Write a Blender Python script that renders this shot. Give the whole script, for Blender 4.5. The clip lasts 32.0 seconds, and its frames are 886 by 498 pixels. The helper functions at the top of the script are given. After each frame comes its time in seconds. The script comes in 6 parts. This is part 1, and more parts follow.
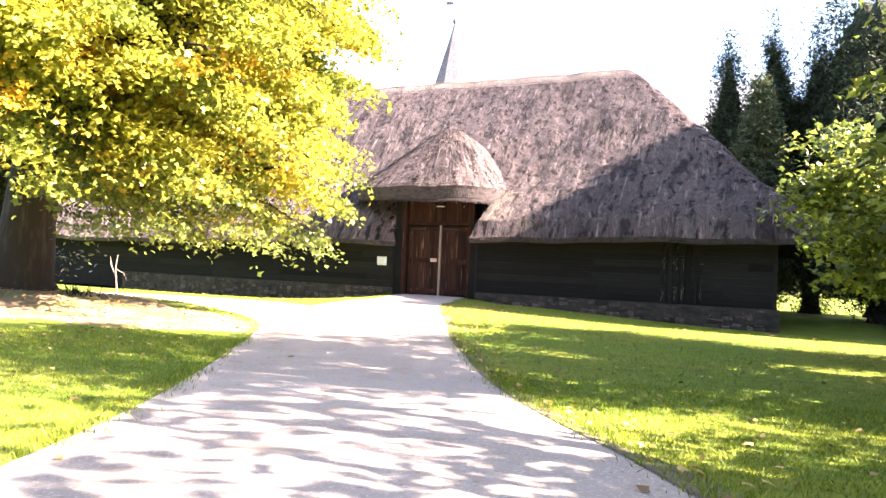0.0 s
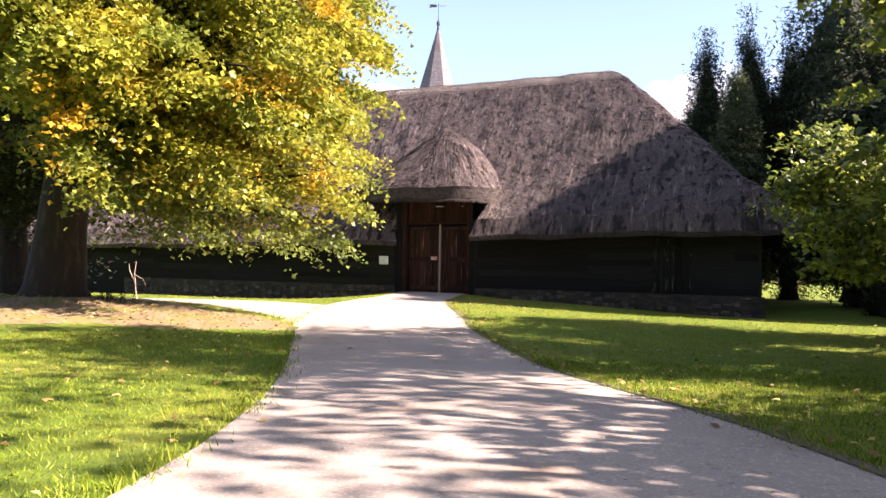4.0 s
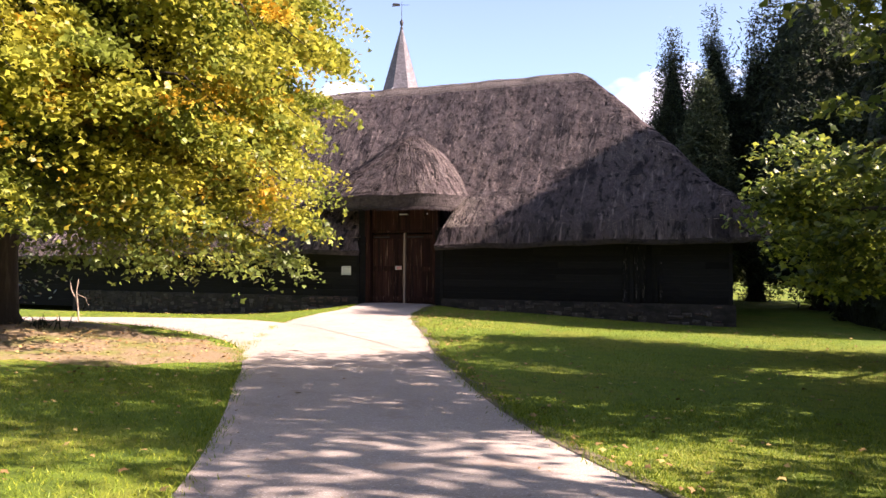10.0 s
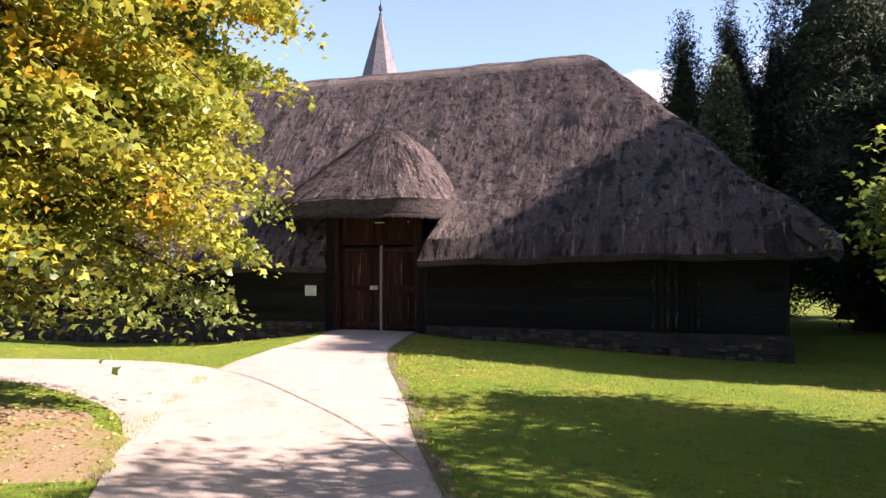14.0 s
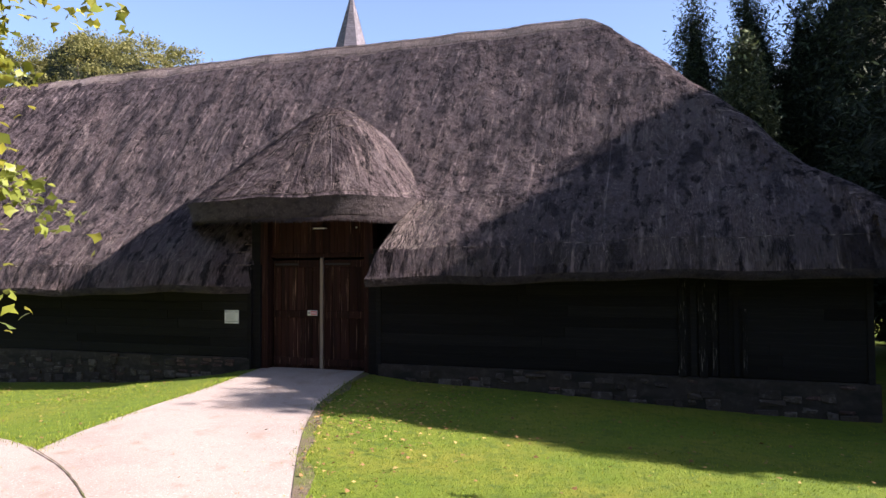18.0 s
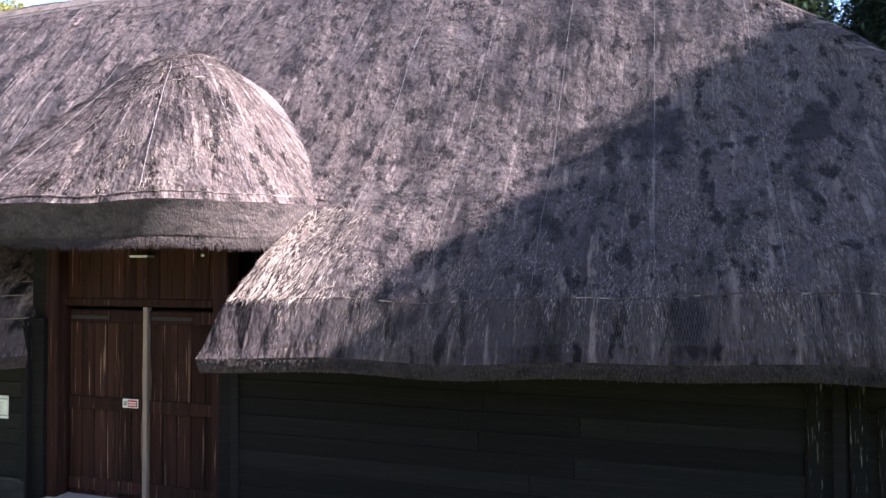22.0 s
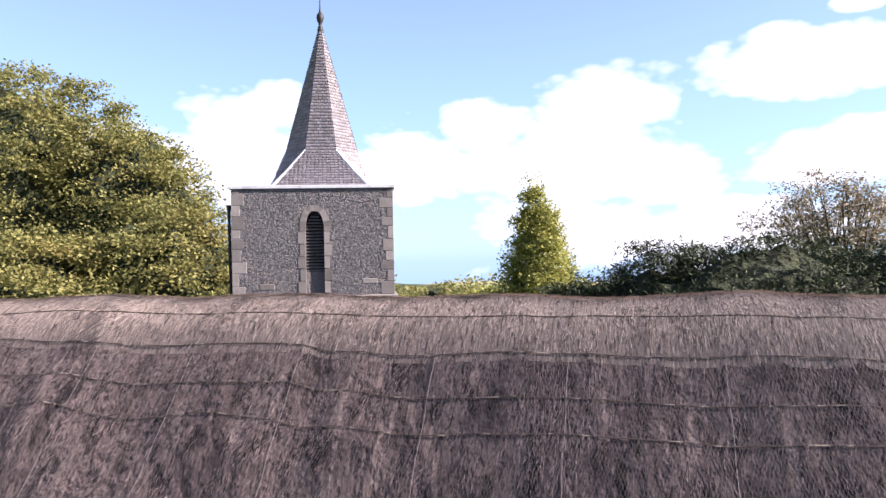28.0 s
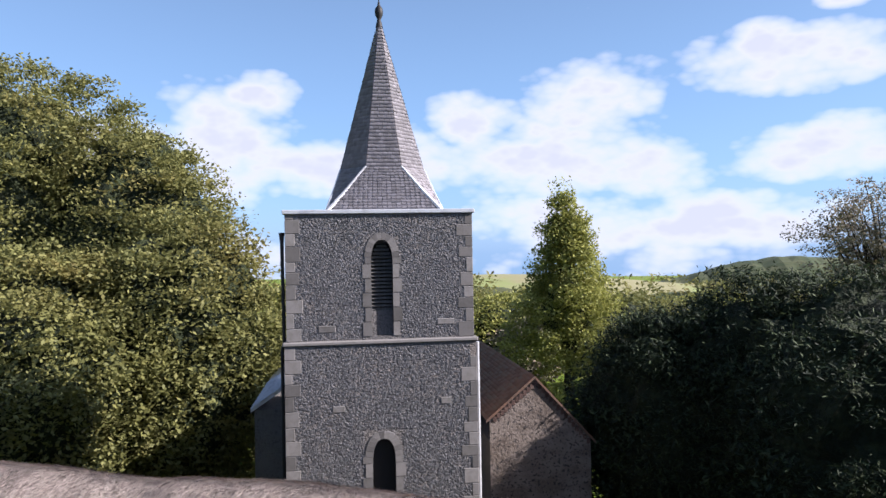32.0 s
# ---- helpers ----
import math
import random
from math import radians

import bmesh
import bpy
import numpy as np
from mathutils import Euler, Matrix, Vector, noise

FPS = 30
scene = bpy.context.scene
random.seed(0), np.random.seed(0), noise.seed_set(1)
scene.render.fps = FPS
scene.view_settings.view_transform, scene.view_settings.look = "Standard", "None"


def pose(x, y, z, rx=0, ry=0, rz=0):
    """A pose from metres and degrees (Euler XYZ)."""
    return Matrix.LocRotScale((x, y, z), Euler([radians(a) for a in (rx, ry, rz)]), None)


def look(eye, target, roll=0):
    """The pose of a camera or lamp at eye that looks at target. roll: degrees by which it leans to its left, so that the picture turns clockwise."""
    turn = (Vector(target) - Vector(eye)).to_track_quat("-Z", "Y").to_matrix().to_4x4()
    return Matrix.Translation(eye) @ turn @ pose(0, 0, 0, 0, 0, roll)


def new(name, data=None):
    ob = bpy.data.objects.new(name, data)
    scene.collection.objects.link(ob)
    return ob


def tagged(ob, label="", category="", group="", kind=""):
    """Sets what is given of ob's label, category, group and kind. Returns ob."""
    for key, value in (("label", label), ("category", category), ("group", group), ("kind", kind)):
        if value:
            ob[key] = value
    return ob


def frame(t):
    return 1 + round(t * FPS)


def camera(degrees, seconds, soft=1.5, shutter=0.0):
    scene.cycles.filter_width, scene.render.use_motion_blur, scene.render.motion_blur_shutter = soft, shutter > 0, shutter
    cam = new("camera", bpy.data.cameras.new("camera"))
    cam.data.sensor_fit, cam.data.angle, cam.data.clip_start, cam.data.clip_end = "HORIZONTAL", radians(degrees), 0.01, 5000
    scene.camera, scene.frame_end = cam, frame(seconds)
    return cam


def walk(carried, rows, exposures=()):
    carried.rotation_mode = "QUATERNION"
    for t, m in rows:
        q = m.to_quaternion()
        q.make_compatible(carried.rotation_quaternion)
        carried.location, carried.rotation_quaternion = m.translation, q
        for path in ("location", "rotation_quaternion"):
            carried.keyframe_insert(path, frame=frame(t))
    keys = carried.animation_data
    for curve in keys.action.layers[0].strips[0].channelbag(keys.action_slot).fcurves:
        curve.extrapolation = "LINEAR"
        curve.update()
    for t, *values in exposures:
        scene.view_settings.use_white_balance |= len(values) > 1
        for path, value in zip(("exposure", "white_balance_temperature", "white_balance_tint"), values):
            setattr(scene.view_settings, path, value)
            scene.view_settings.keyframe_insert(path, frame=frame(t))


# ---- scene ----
cam = camera(65.7, 32.0)
PATH = [
    (0, (9.751, -20.011, 1.009), (8.902, -18.201, 1.068), 2.6),
    (0.5, (9.632, -20.419, 1.008), (8.79, -18.606, 1.064), 2.4),
    (1, (9.548, -20.739, 0.996), (8.712, -18.923, 1.052), 2.2),
    (1.5, (9.489, -21.006, 0.99), (8.659, -19.187, 1.045), 1.9),
    (2, (9.453, -21.142, 0.986), (8.631, -19.319, 1.038), 1.6),
    (2.5, (9.44, -21.162, 0.983), (8.626, -19.336, 1.036), 1.4),
    (3, (9.427, -21.157, 0.987), (8.621, -19.327, 1.039), 1.3),
    (3.5, (9.43, -21.144, 0.987), (8.632, -19.311, 1.04), 1.2),
    (4, (9.453, -21.135, 0.996), (8.663, -19.298, 1.049), 1.1),
    (4.5, (9.462, -21.133, 1.005), (8.679, -19.293, 1.057), 1.1),
    (6.5, (9.44, -21.138, 1.011), (8.687, -19.286, 1.065), 0.6),
    (7, (9.432, -21.142, 1.036), (8.686, -19.287, 1.09), 0.6),
    (7.5, (9.433, -21.134, 1.077), (8.694, -19.276, 1.132), 0.5),
    (8, (9.442, -21.12, 1.116), (8.71, -19.26, 1.17), 0.4),
    (8.5, (9.441, -21.052, 1.16), (8.717, -19.188, 1.212), 0.4),
    (9, (9.421, -20.885, 1.2), (8.703, -19.02, 1.253), 0.3),
    (9.5, (9.363, -20.663, 1.278), (8.651, -18.795, 1.329), 0.3),
    (10, (9.26, -20.396, 1.381), (8.556, -18.525, 1.429), 0.3),
    (10.5, (9.126, -20.024, 1.467), (8.429, -18.15, 1.516), 0.3),
    (11, (8.97, -19.634, 1.548), (8.279, -17.758, 1.598), 0.2),
    (11.5, (8.859, -19.261, 1.645), (8.17, -17.385, 1.692), 0.2),
    (12, (8.679, -18.788, 1.677), (7.994, -16.909, 1.726), 0.1),
    (12.5, (8.485, -18.286, 1.732), (7.806, -16.406, 1.78), 0.0),
    (13, (8.314, -17.829, 1.772), (7.64, -15.946, 1.822), -0.0),
    (13.5, (8.081, -17.292, 1.821), (7.415, -15.407, 1.871), 0.0),
    (14, (7.877, -16.778, 1.853), (7.217, -14.891, 1.905), -0.0),
    (14.5, (7.712, -16.265, 1.907), (7.054, -14.377, 1.959), -0.1),
    (16.5, (7.142, -14.186, 2.022), (6.493, -12.295, 2.087), -0.3),
    (17, (7.133, -13.603, 2.0), (6.485, -11.712, 2.075), -0.2),
    (17.5, (7.1, -13.054, 2.005), (6.459, -11.161, 2.087), -0.2),
    (18, (7.121, -12.518, 2.097), (6.481, -10.625, 2.169), -0.2),
    (18.5, (7.036, -11.93, 2.087), (6.407, -10.033, 2.166), -0.3),
    (19, (7.028, -11.287, 2.199), (6.396, -9.39, 2.268), -0.3),
    (19.5, (6.934, -10.609, 2.267), (6.307, -8.711, 2.333), -0.3),
    (20, (6.824, -9.848, 2.327), (6.2, -7.949, 2.398), -0.3),
    (20.5, (6.682, -9.08, 2.47), (6.061, -7.18, 2.533), -0.3),
    (21, (6.517, -8.244, 2.619), (5.897, -6.344, 2.674), -0.3),
    (21.5, (6.294, -7.392, 2.76), (5.679, -5.49, 2.81), -0.2),
    (22, (6.016, -6.559, 2.92), (5.41, -4.654, 2.968), -0.2),
    (22.5, (5.729, -5.766, 3.058), (5.133, -3.857, 3.109), -0.3),
    (23, (5.431, -5.005, 3.503), (4.851, -3.092, 3.538), -0.3),
    (23.5, (5.153, -4.266, 4.032), (4.586, -2.348, 4.073), -0.1),
    (24, (4.990, -3.797, 4.551), (4.408, -1.884, 4.600), 0.03),
    (24.5, (4.705, -3.308, 5.177), (4.128, -1.394, 5.226), -0.05),
    (25, (4.318, -2.824, 5.783), (3.746, -0.908, 5.832), -0.13),
    (25.5, (3.880, -2.347, 6.379), (3.308, -0.432, 6.432), -0.41),
    (26, (3.404, -1.921, 7.002), (2.833, -0.004, 7.050), -0.63),
    (26.5, (2.895, -1.543, 7.580), (2.323, 0.372, 7.633), -0.83),
    (28.5, (0.561, -0.990, 8.938), (0.030, 0.938, 8.973), -1.33),
    (29, (0.019, -0.767, 8.981), (-0.506, 1.163, 9.016), -1.27),
    (29.5, (-0.476, -0.465, 8.983), (-0.998, 1.465, 9.019), -1.20),
    (30, (-0.907, -0.178, 8.986), (-1.426, 1.754, 9.022), -1.19),
    (30.5, (-1.287, 0.110, 9.072), (-1.796, 2.044, 9.116), -1.16),
    (31, (-1.587, 0.398, 9.315), (-2.088, 2.334, 9.363), -1.21),
    (31.5, (-1.809, 0.659, 9.602), (-2.308, 2.595, 9.640), -1.21),
    (32, (-1.988, 0.902, 9.916), (-2.490, 2.838, 9.932), -1.02),
]
EXPOSURES = [(0, 3.95, 7050, 27), (1, 3.3, 7050, 27), (2, 2.85, 7050, 28), (4, 2.5, 7000, 29), (7, 2.25, 6950, 30), (13, 2.2, 6850, 31), (17, 1.75, 6300, 23), (19, 2.12, 6200, 33), (21.5, 3.05, 6000, 25), (22.5, 3.15, 5850, 24), (24, 3.15, 5900, 25), (26, 3.05, 6000, 33), (28.5, 1.7, 6500, 23), (30, 1.5, 6300, 21), (32, 1.3, 5950, 18)]
walk(cam, [(t, look(eye, target, roll)) for t, eye, target, roll in PATH], EXPOSURES)

# ---- world, sun ----
SUN_AZ = (0.998, 0.06)      # where the sunlight comes from, on the ground plan
SUN_EL = 30.0
world = bpy.data.worlds.new("sky")
scene.world = world
world.use_nodes = True
wn, wl = world.node_tree.nodes, world.node_tree.links
wn.clear()
w_out, w_bg, w_sky = wn.new("ShaderNodeOutputWorld"), wn.new("ShaderNodeBackground"), wn.new("ShaderNodeTexSky")
w_sky.sky_type, w_sky.sun_disc = "NISHITA", False
w_sky.sun_elevation = radians(SUN_EL)
w_sky.sun_rotation = math.atan2(SUN_AZ[0], SUN_AZ[1])
w_sky.air_density, w_sky.dust_density, w_sky.ozone_density = 1.0, 0.9, 2.0
w_bg.inputs["Strength"].default_value = 0.052
w_co, w_map, w_mix, w_sep = wn.new("ShaderNodeTexCoord"), wn.new("ShaderNodeMapping"), wn.new("ShaderNodeMixRGB"), wn.new("ShaderNodeSeparateXYZ")
w_map.inputs["Scale"].default_value = (1.0, 1.0, 1.9)
w_map.inputs["Location"].default_value = (0.35, 0.1, 0.0)
wl.new(w_co.outputs["Generated"], w_map.inputs[0])
wl.new(w_co.outputs["Generated"], w_sep.inputs[0])


def sky_sum(a, b, factor=1.0):
    m = wn.new("ShaderNodeMath")
    m.operation = "MULTIPLY_ADD"
    wl.new(b, m.inputs[0])
    m.inputs[1].default_value = factor
    wl.new(a, m.inputs[2])
    return m.outputs[0]


def sky_noise(scale, detail):
    t = wn.new("ShaderNodeTexNoise")
    t.inputs["Scale"].default_value, t.inputs["Detail"].default_value, t.inputs["Roughness"].default_value = scale, detail, 0.5
    wl.new(w_map.outputs[0], t.inputs["Vector"])
    return t.outputs[0]


CLOUDS = [(-0.553, 0.157, 0.103, 0.078), (-0.511, 0.215, 0.058, 0.037), (-0.206, 0.193, 0.07, 0.045), (-0.027, 0.208, 0.107, 0.059), (-0.101, 0.137, 0.181, 0.058), (-0.064, 0.039, 0.165, 0.045), (0.217, 0.239, 0.148, 0.04), (0.191, 0.26, 0.058, 0.029), (0.239, 0.123, 0.124, 0.037), (0.284, 0.14, 0.066, 0.033), (0.281, 0.3, 0.037, 0.012), (-0.429, 0.127, 0.074, 0.041), (-0.696, 0.13, 0.124, 0.066), (0.119, 0.049, 0.115, 0.037), (0.048, 0.111, 0.082, 0.049), (0.126, 0.034, 0.165, 0.037), (-0.315, 0.136, 0.099, 0.049)]
# heaped clouds: broad masses with rounded billows on them, thickening towards the horizon
def sky_math(kind, a, b=None, c=None):
    m = wn.new("ShaderNodeMath")
    m.operation = kind
    for k, v in enumerate((a, b, c)):
        if v is None:
            continue
        if isinstance(v, (int, float)):
            m.inputs[k].default_value = v
        else:
            wl.new(v, m.inputs[k])
    return m.outputs[0]


turn, lift = sky_math("ARCTAN2", w_sep.outputs[0], w_sep.outputs[1]), w_sep.outputs[2]
w_low = wn.new("ShaderNodeMapRange")
w_low.inputs[1].default_value, w_low.inputs[2].default_value, w_low.inputs[3].default_value, w_low.inputs[4].default_value = 0.0, 0.4, 0.07, -0.3
wl.new(lift, w_low.inputs[0])
density = sky_sum(sky_noise(4.0, 2.0), w_low.outputs[0])
# the heaps over the church: bearing, height, half width, half height
for c_turn, c_lift, c_wide, c_high in CLOUDS:
    u = sky_math("MULTIPLY", sky_math("SUBTRACT", turn, c_turn), 1 / c_wide)
    v = sky_math("MULTIPLY", sky_math("SUBTRACT", lift, c_lift), 1 / c_high)
    near = sky_math("SUBTRACT", 1.0, sky_math("ADD", sky_math("MULTIPLY", u, u), sky_math("MULTIPLY", v, v)))
    density = sky_math("MAXIMUM", density, sky_math("MULTIPLY_ADD", near, 0.16, 0.58))
for scale, amount in ((11.0, -0.16), (26.0, -0.10), (60.0, -0.05)):
    cells = wn.new("ShaderNodeTexVoronoi")
    cells.inputs["Scale"].default_value = scale
    wl.new(w_map.outputs[0], cells.inputs["Vector"])
    density = sky_sum(density, cells.outputs["Distance"], amount)
density = sky_sum(density, sky_sum(sky_noise(18.0, 6.0), sky_noise(7.0, 4.0)), 0.12)
w_ramp, w_tone = wn.new("ShaderNodeValToRGB"), wn.new("ShaderNodeValToRGB")
w_ramp.color_ramp.elements[0].position, w_ramp.color_ramp.elements[1].position = 0.515, 0.68
w_ramp.color_ramp.elements[0].color = (0.05, 0.05, 0.05, 1)
w_tone.color_ramp.elements[0].position, w_tone.color_ramp.elements[1].position = 0.58, 0.74
w_tone.color_ramp.elements[0].color, w_tone.color_ramp.elements[1].color = (8.4, 8.5, 8.8, 1), (6.2, 6.4, 6.9, 1)
wl.new(density, w_ramp.inputs[0])
wl.new(density, w_tone.inputs[0])
wl.new(w_ramp.outputs[0], w_mix.inputs[0])
w_air = wn.new("ShaderNodeMixRGB")          # thin bright haze in the blue
w_air.inputs[2].default_value = (3.0, 6.2, 10.6, 1)
w_veil = wn.new("ShaderNodeMapRange")
w_veil.inputs[1].default_value, w_veil.inputs[2].default_value, w_veil.inputs[3].default_value, w_veil.inputs[4].default_value = 0.05, 0.55, 0.52, 0.03
wl.new(lift, w_veil.inputs[0])
wl.new(w_veil.outputs[0], w_air.inputs[0])
wl.new(w_sky.outputs[0], w_air.inputs[1])
wl.new(w_air.outputs[0], w_mix.inputs[1])
wl.new(w_tone.outputs[0], w_mix.inputs[2])
wl.new(w_mix.outputs[0], w_bg.inputs[0])
wl.new(w_bg.outputs[0], w_out.inputs[0])
sun = new("sun", bpy.data.lights.new("sun", "SUN"))
sun.data.energy, sun.data.angle, sun.data.color = 5.0, radians(0.55), (1.0, 0.93, 0.82)
sun.matrix_world = look((SUN_AZ[0] * 60, SUN_AZ[1] * 60, 60 * math.tan(radians(SUN_EL))), (0, 0, 0))


# ---- materials ----
def material(name, base, rough=0.8, metal=0.0, vary=(), bump=(), spec=0.3, coords="Object", trans=0.0, island=0.0, random_object=0.0, second=None):
    """vary: (scale xyz, detail, colour, from, to) layers mixed over the base; bump: (scale xyz, strength, distance) layers."""
    m = bpy.data.materials.new(name)
    m.use_nodes = True
    n, l = m.node_tree.nodes, m.node_tree.links
    bsdf = n["Principled BSDF"]
    bsdf.inputs["Roughness"].default_value, bsdf.inputs["Metallic"].default_value = rough, metal
    bsdf.inputs["Specular IOR Level"].default_value = spec
    co = n.new("ShaderNodeTexCoord")

    def noise_at(scale, detail):
        mp, tx = n.new("ShaderNodeMapping"), n.new("ShaderNodeTexNoise")
        mp.inputs["Scale"].default_value = scale
        tx.inputs["Scale"].default_value, tx.inputs["Detail"].default_value = 1.0, detail
        tx.inputs["Roughness"].default_value = 0.6
        l.new(co.outputs[coords], mp.inputs[0])
        l.new(mp.outputs[0], tx.inputs["Vector"])
        return tx.outputs[0]

    rgb = n.new("ShaderNodeRGB")
    rgb.outputs[0].default_value = (*base, 1)
    colour = rgb.outputs[0]
    for scale, detail, tint, lo, hi in vary:
        rp, mx = n.new("ShaderNodeMapRange"), n.new("ShaderNodeMixRGB")
        rp.inputs[1].default_value, rp.inputs[2].default_value = lo, hi
        l.new(noise_at(scale, detail), rp.inputs[0])
        l.new(rp.outputs[0], mx.inputs[0])
        l.new(colour, mx.inputs[1])
        mx.inputs[2].default_value = (*tint, 1)
        colour = mx.outputs[0]
    if island or random_object:
        src = n.new("ShaderNodeNewGeometry").outputs["Random Per Island"] if island else n.new("ShaderNodeObjectInfo").outputs["Random"]
        if second:
            rp, mx = n.new("ShaderNodeValToRGB"), n.new("ShaderNodeMixRGB")
            rp.color_ramp.elements[0].position, rp.color_ramp.elements[1].position = 0.45, 0.95
            l.new(src, rp.inputs[0])
            l.new(rp.outputs[0], mx.inputs[0])
            l.new(colour, mx.inputs[1])
            mx.inputs[2].default_value = (*second, 1)
            colour = mx.outputs[0]
        rp, hs = n.new("ShaderNodeMapRange"), n.new("ShaderNodeHueSaturation")
        k = island or random_object
        rp.inputs[3].default_value, rp.inputs[4].default_value = 1 - k, 1 + k
        l.new(src, rp.inputs[0])
        l.new(rp.outputs[0], hs.inputs["Value"])
        l.new(colour, hs.inputs["Color"])
        colour = hs.outputs[0]
    l.new(colour, bsdf.inputs["Base Color"])
    normal = None
    for scale, strength, distance in bump:
        b = n.new("ShaderNodeBump")
        b.inputs["Strength"].default_value, b.inputs["Distance"].default_value = strength, distance
        l.new(noise_at(scale, 4.0), b.inputs["Height"])
        if normal:
            l.new(normal, b.inputs["Normal"])
        normal = b.outputs[0]
    if normal:
        l.new(normal, bsdf.inputs["Normal"])
    if trans:
        tr, ms = n.new("ShaderNodeBsdfTranslucent"), n.new("ShaderNodeMixShader")
        ms.inputs[0].default_value = trans
        l.new(colour, tr.inputs["Color"])
        l.new(bsdf.outputs[0], ms.inputs[1])
        l.new(tr.outputs[0], ms.inputs[2])
        l.new(ms.outputs[0], n["Material Output"].inputs[0])
    return m


THATCH = material("thatch", (0.113, 0.0854, 0.0841), 0.9, coords="UV", spec=0.06,
                  vary=[((110, 9.0, 1), 6, (0.318, 0.245, 0.232), 0.50, 0.66), ((30, 9.0, 1), 5, (0.0524, 0.0414, 0.0427), 0.50, 0.64), ((3.4, 1.6, 1), 4, (0.158, 0.13, 0.127), 0.47, 0.67), ((0.3, 0.25, 1), 3, (0.0772, 0.0634, 0.0703), 0.42, 0.68),
                        ((2.1, 0.42, 1), 4, (0.0441, 0.0358, 0.0386), 0.54, 0.65), ((8.0, 1.1, 1), 4, (0.289, 0.227, 0.214), 0.57, 0.67), ((5.5, 2.6, 1), 4, (0.022, 0.018, 0.0193), 0.54, 0.62), ((1.7, 0.9, 1), 5, (0.0303, 0.0249, 0.0276), 0.54, 0.64)],
                  bump=[((120, 10, 1), 1.0, 0.03), ((26, 9, 1), 1.0, 0.06), ((8, 4.5, 1), 1.0, 0.12), ((2.4, 1.7, 1), 1.0, 0.32)])
# cut thatch, darkened in colour for the shade under eaves and rims
THATCH_CUT_SHADED = material("thatch_cut_shaded", (0.055, 0.043, 0.042), 0.9, vary=[((70, 70, 22), 5, (0.135, 0.108, 0.10), 0.52, 0.70), ((5, 5, 9), 4, (0.024, 0.019, 0.019), 0.5, 0.68)], bump=[((80, 80, 30), 1.0, 0.03), ((9, 9, 14), 0.8, 0.05)])
STRAW = material("straw", (0.562, 0.456, 0.398), 0.6, island=0.5, second=(0.0466, 0.0382, 0.0382), spec=0.2,
                 vary=[((11, 5, 3), 3, (0.142, 0.117, 0.11), 0.48, 0.62), ((2.1, 0.65, 0), 4, (0.0534, 0.0439, 0.0463), 0.54, 0.65), ((5.5, 4.03, 0), 3, (0.0285, 0.0237, 0.0249), 0.55, 0.63), ((1.7, 1.395, 0), 4, (0.0356, 0.0297, 0.032), 0.55, 0.64)])
DARK_STRAW = material("dark_straw", (0.27, 0.214, 0.212), 0.7, island=0.5, second=(0.022, 0.018, 0.02), spec=0.1, vary=[((3.1, 2.05, 0), 4, (0.035, 0.028, 0.031), 0.5, 0.62)])
# fresh straw, lightened in colour where sun strikes crest and cheek
FRESH_LIT_STRAW = material("fresh_lit_straw", (0.68, 0.56, 0.49), 0.5, island=0.5, second=(0.11, 0.09, 0.08), spec=0.4, vary=[((9, 3, 3), 3, (0.195, 0.158, 0.143), 0.54, 0.68)])
CAP_THATCH = material("cap_thatch", (0.235, 0.19, 0.172), 0.8, coords="UV", spec=0.25, vary=[((110, 8, 1), 5, (0.36, 0.295, 0.259), 0.5, 0.64), ((40, 7, 1), 4, (0.0504, 0.0396, 0.0374), 0.52, 0.64), ((2.2, 1.2, 1), 4, (0.0936, 0.0756, 0.0706), 0.5, 0.66)],
                      bump=[((120, 9, 1), 1.0, 0.03), ((26, 8, 1), 1.0, 0.05)])
for fuzzy in (THATCH, CAP_THATCH, STRAW, DARK_STRAW, FRESH_LIT_STRAW):
    fuzzy.node_tree.nodes["Principled BSDF"].inputs["Diffuse Roughness"].default_value = 1.0
SPAR = material("hazel_spar", (0.075, 0.057, 0.05), 0.6, vary=[((7, 7, 7), 3, (0.36, 0.3, 0.26), 0.54, 0.66)])
BLACK_BOARD = material("black_board", (0.0135, 0.0128, 0.0125), 0.85, spec=0.07, vary=[((1.2, 30, 30), 4, (0.021, 0.019, 0.018), 0.5, 0.7)],
                       bump=[((2, 60, 60), 0.4, 0.006)], random_object=0.3)
DOOR_WOOD = material("door_wood", (0.034, 0.0140, 0.0100), 0.85, spec=0.12, vary=[((14, 14, 0.5), 4, (0.018, 0.009, 0.0065), 0.46, 0.64), ((46, 46, 0.8), 5, (0.26, 0.155, 0.105), 0.62, 0.69)],
                     bump=[((50, 50, 2), 0.5, 0.006)], random_object=0.35)
PALE_WOOD = material("pale_wood", (0.26, 0.2, 0.15), 0.75, vary=[((30, 30, 1.5), 4, (0.14, 0.1, 0.075), 0.5, 0.7)])
GREY_WOOD = material("grey_wood", (0.035, 0.031, 0.028), 0.8, vary=[((40, 40, 2), 5, (0.12, 0.11, 0.10), 0.58, 0.68)], bump=[((40, 40, 3), 0.6, 0.01)])
WORN_BOARD = material("worn_board", (0.012, 0.011, 0.010), 0.85, spec=0.12, vary=[((70, 70, 5), 5, (0.30, 0.27, 0.24), 0.59, 0.66), ((5, 5, 1.3), 3, (0.010, 0.009, 0.009), 0.42, 0.56)], bump=[((60, 60, 3), 0.6, 0.008)])
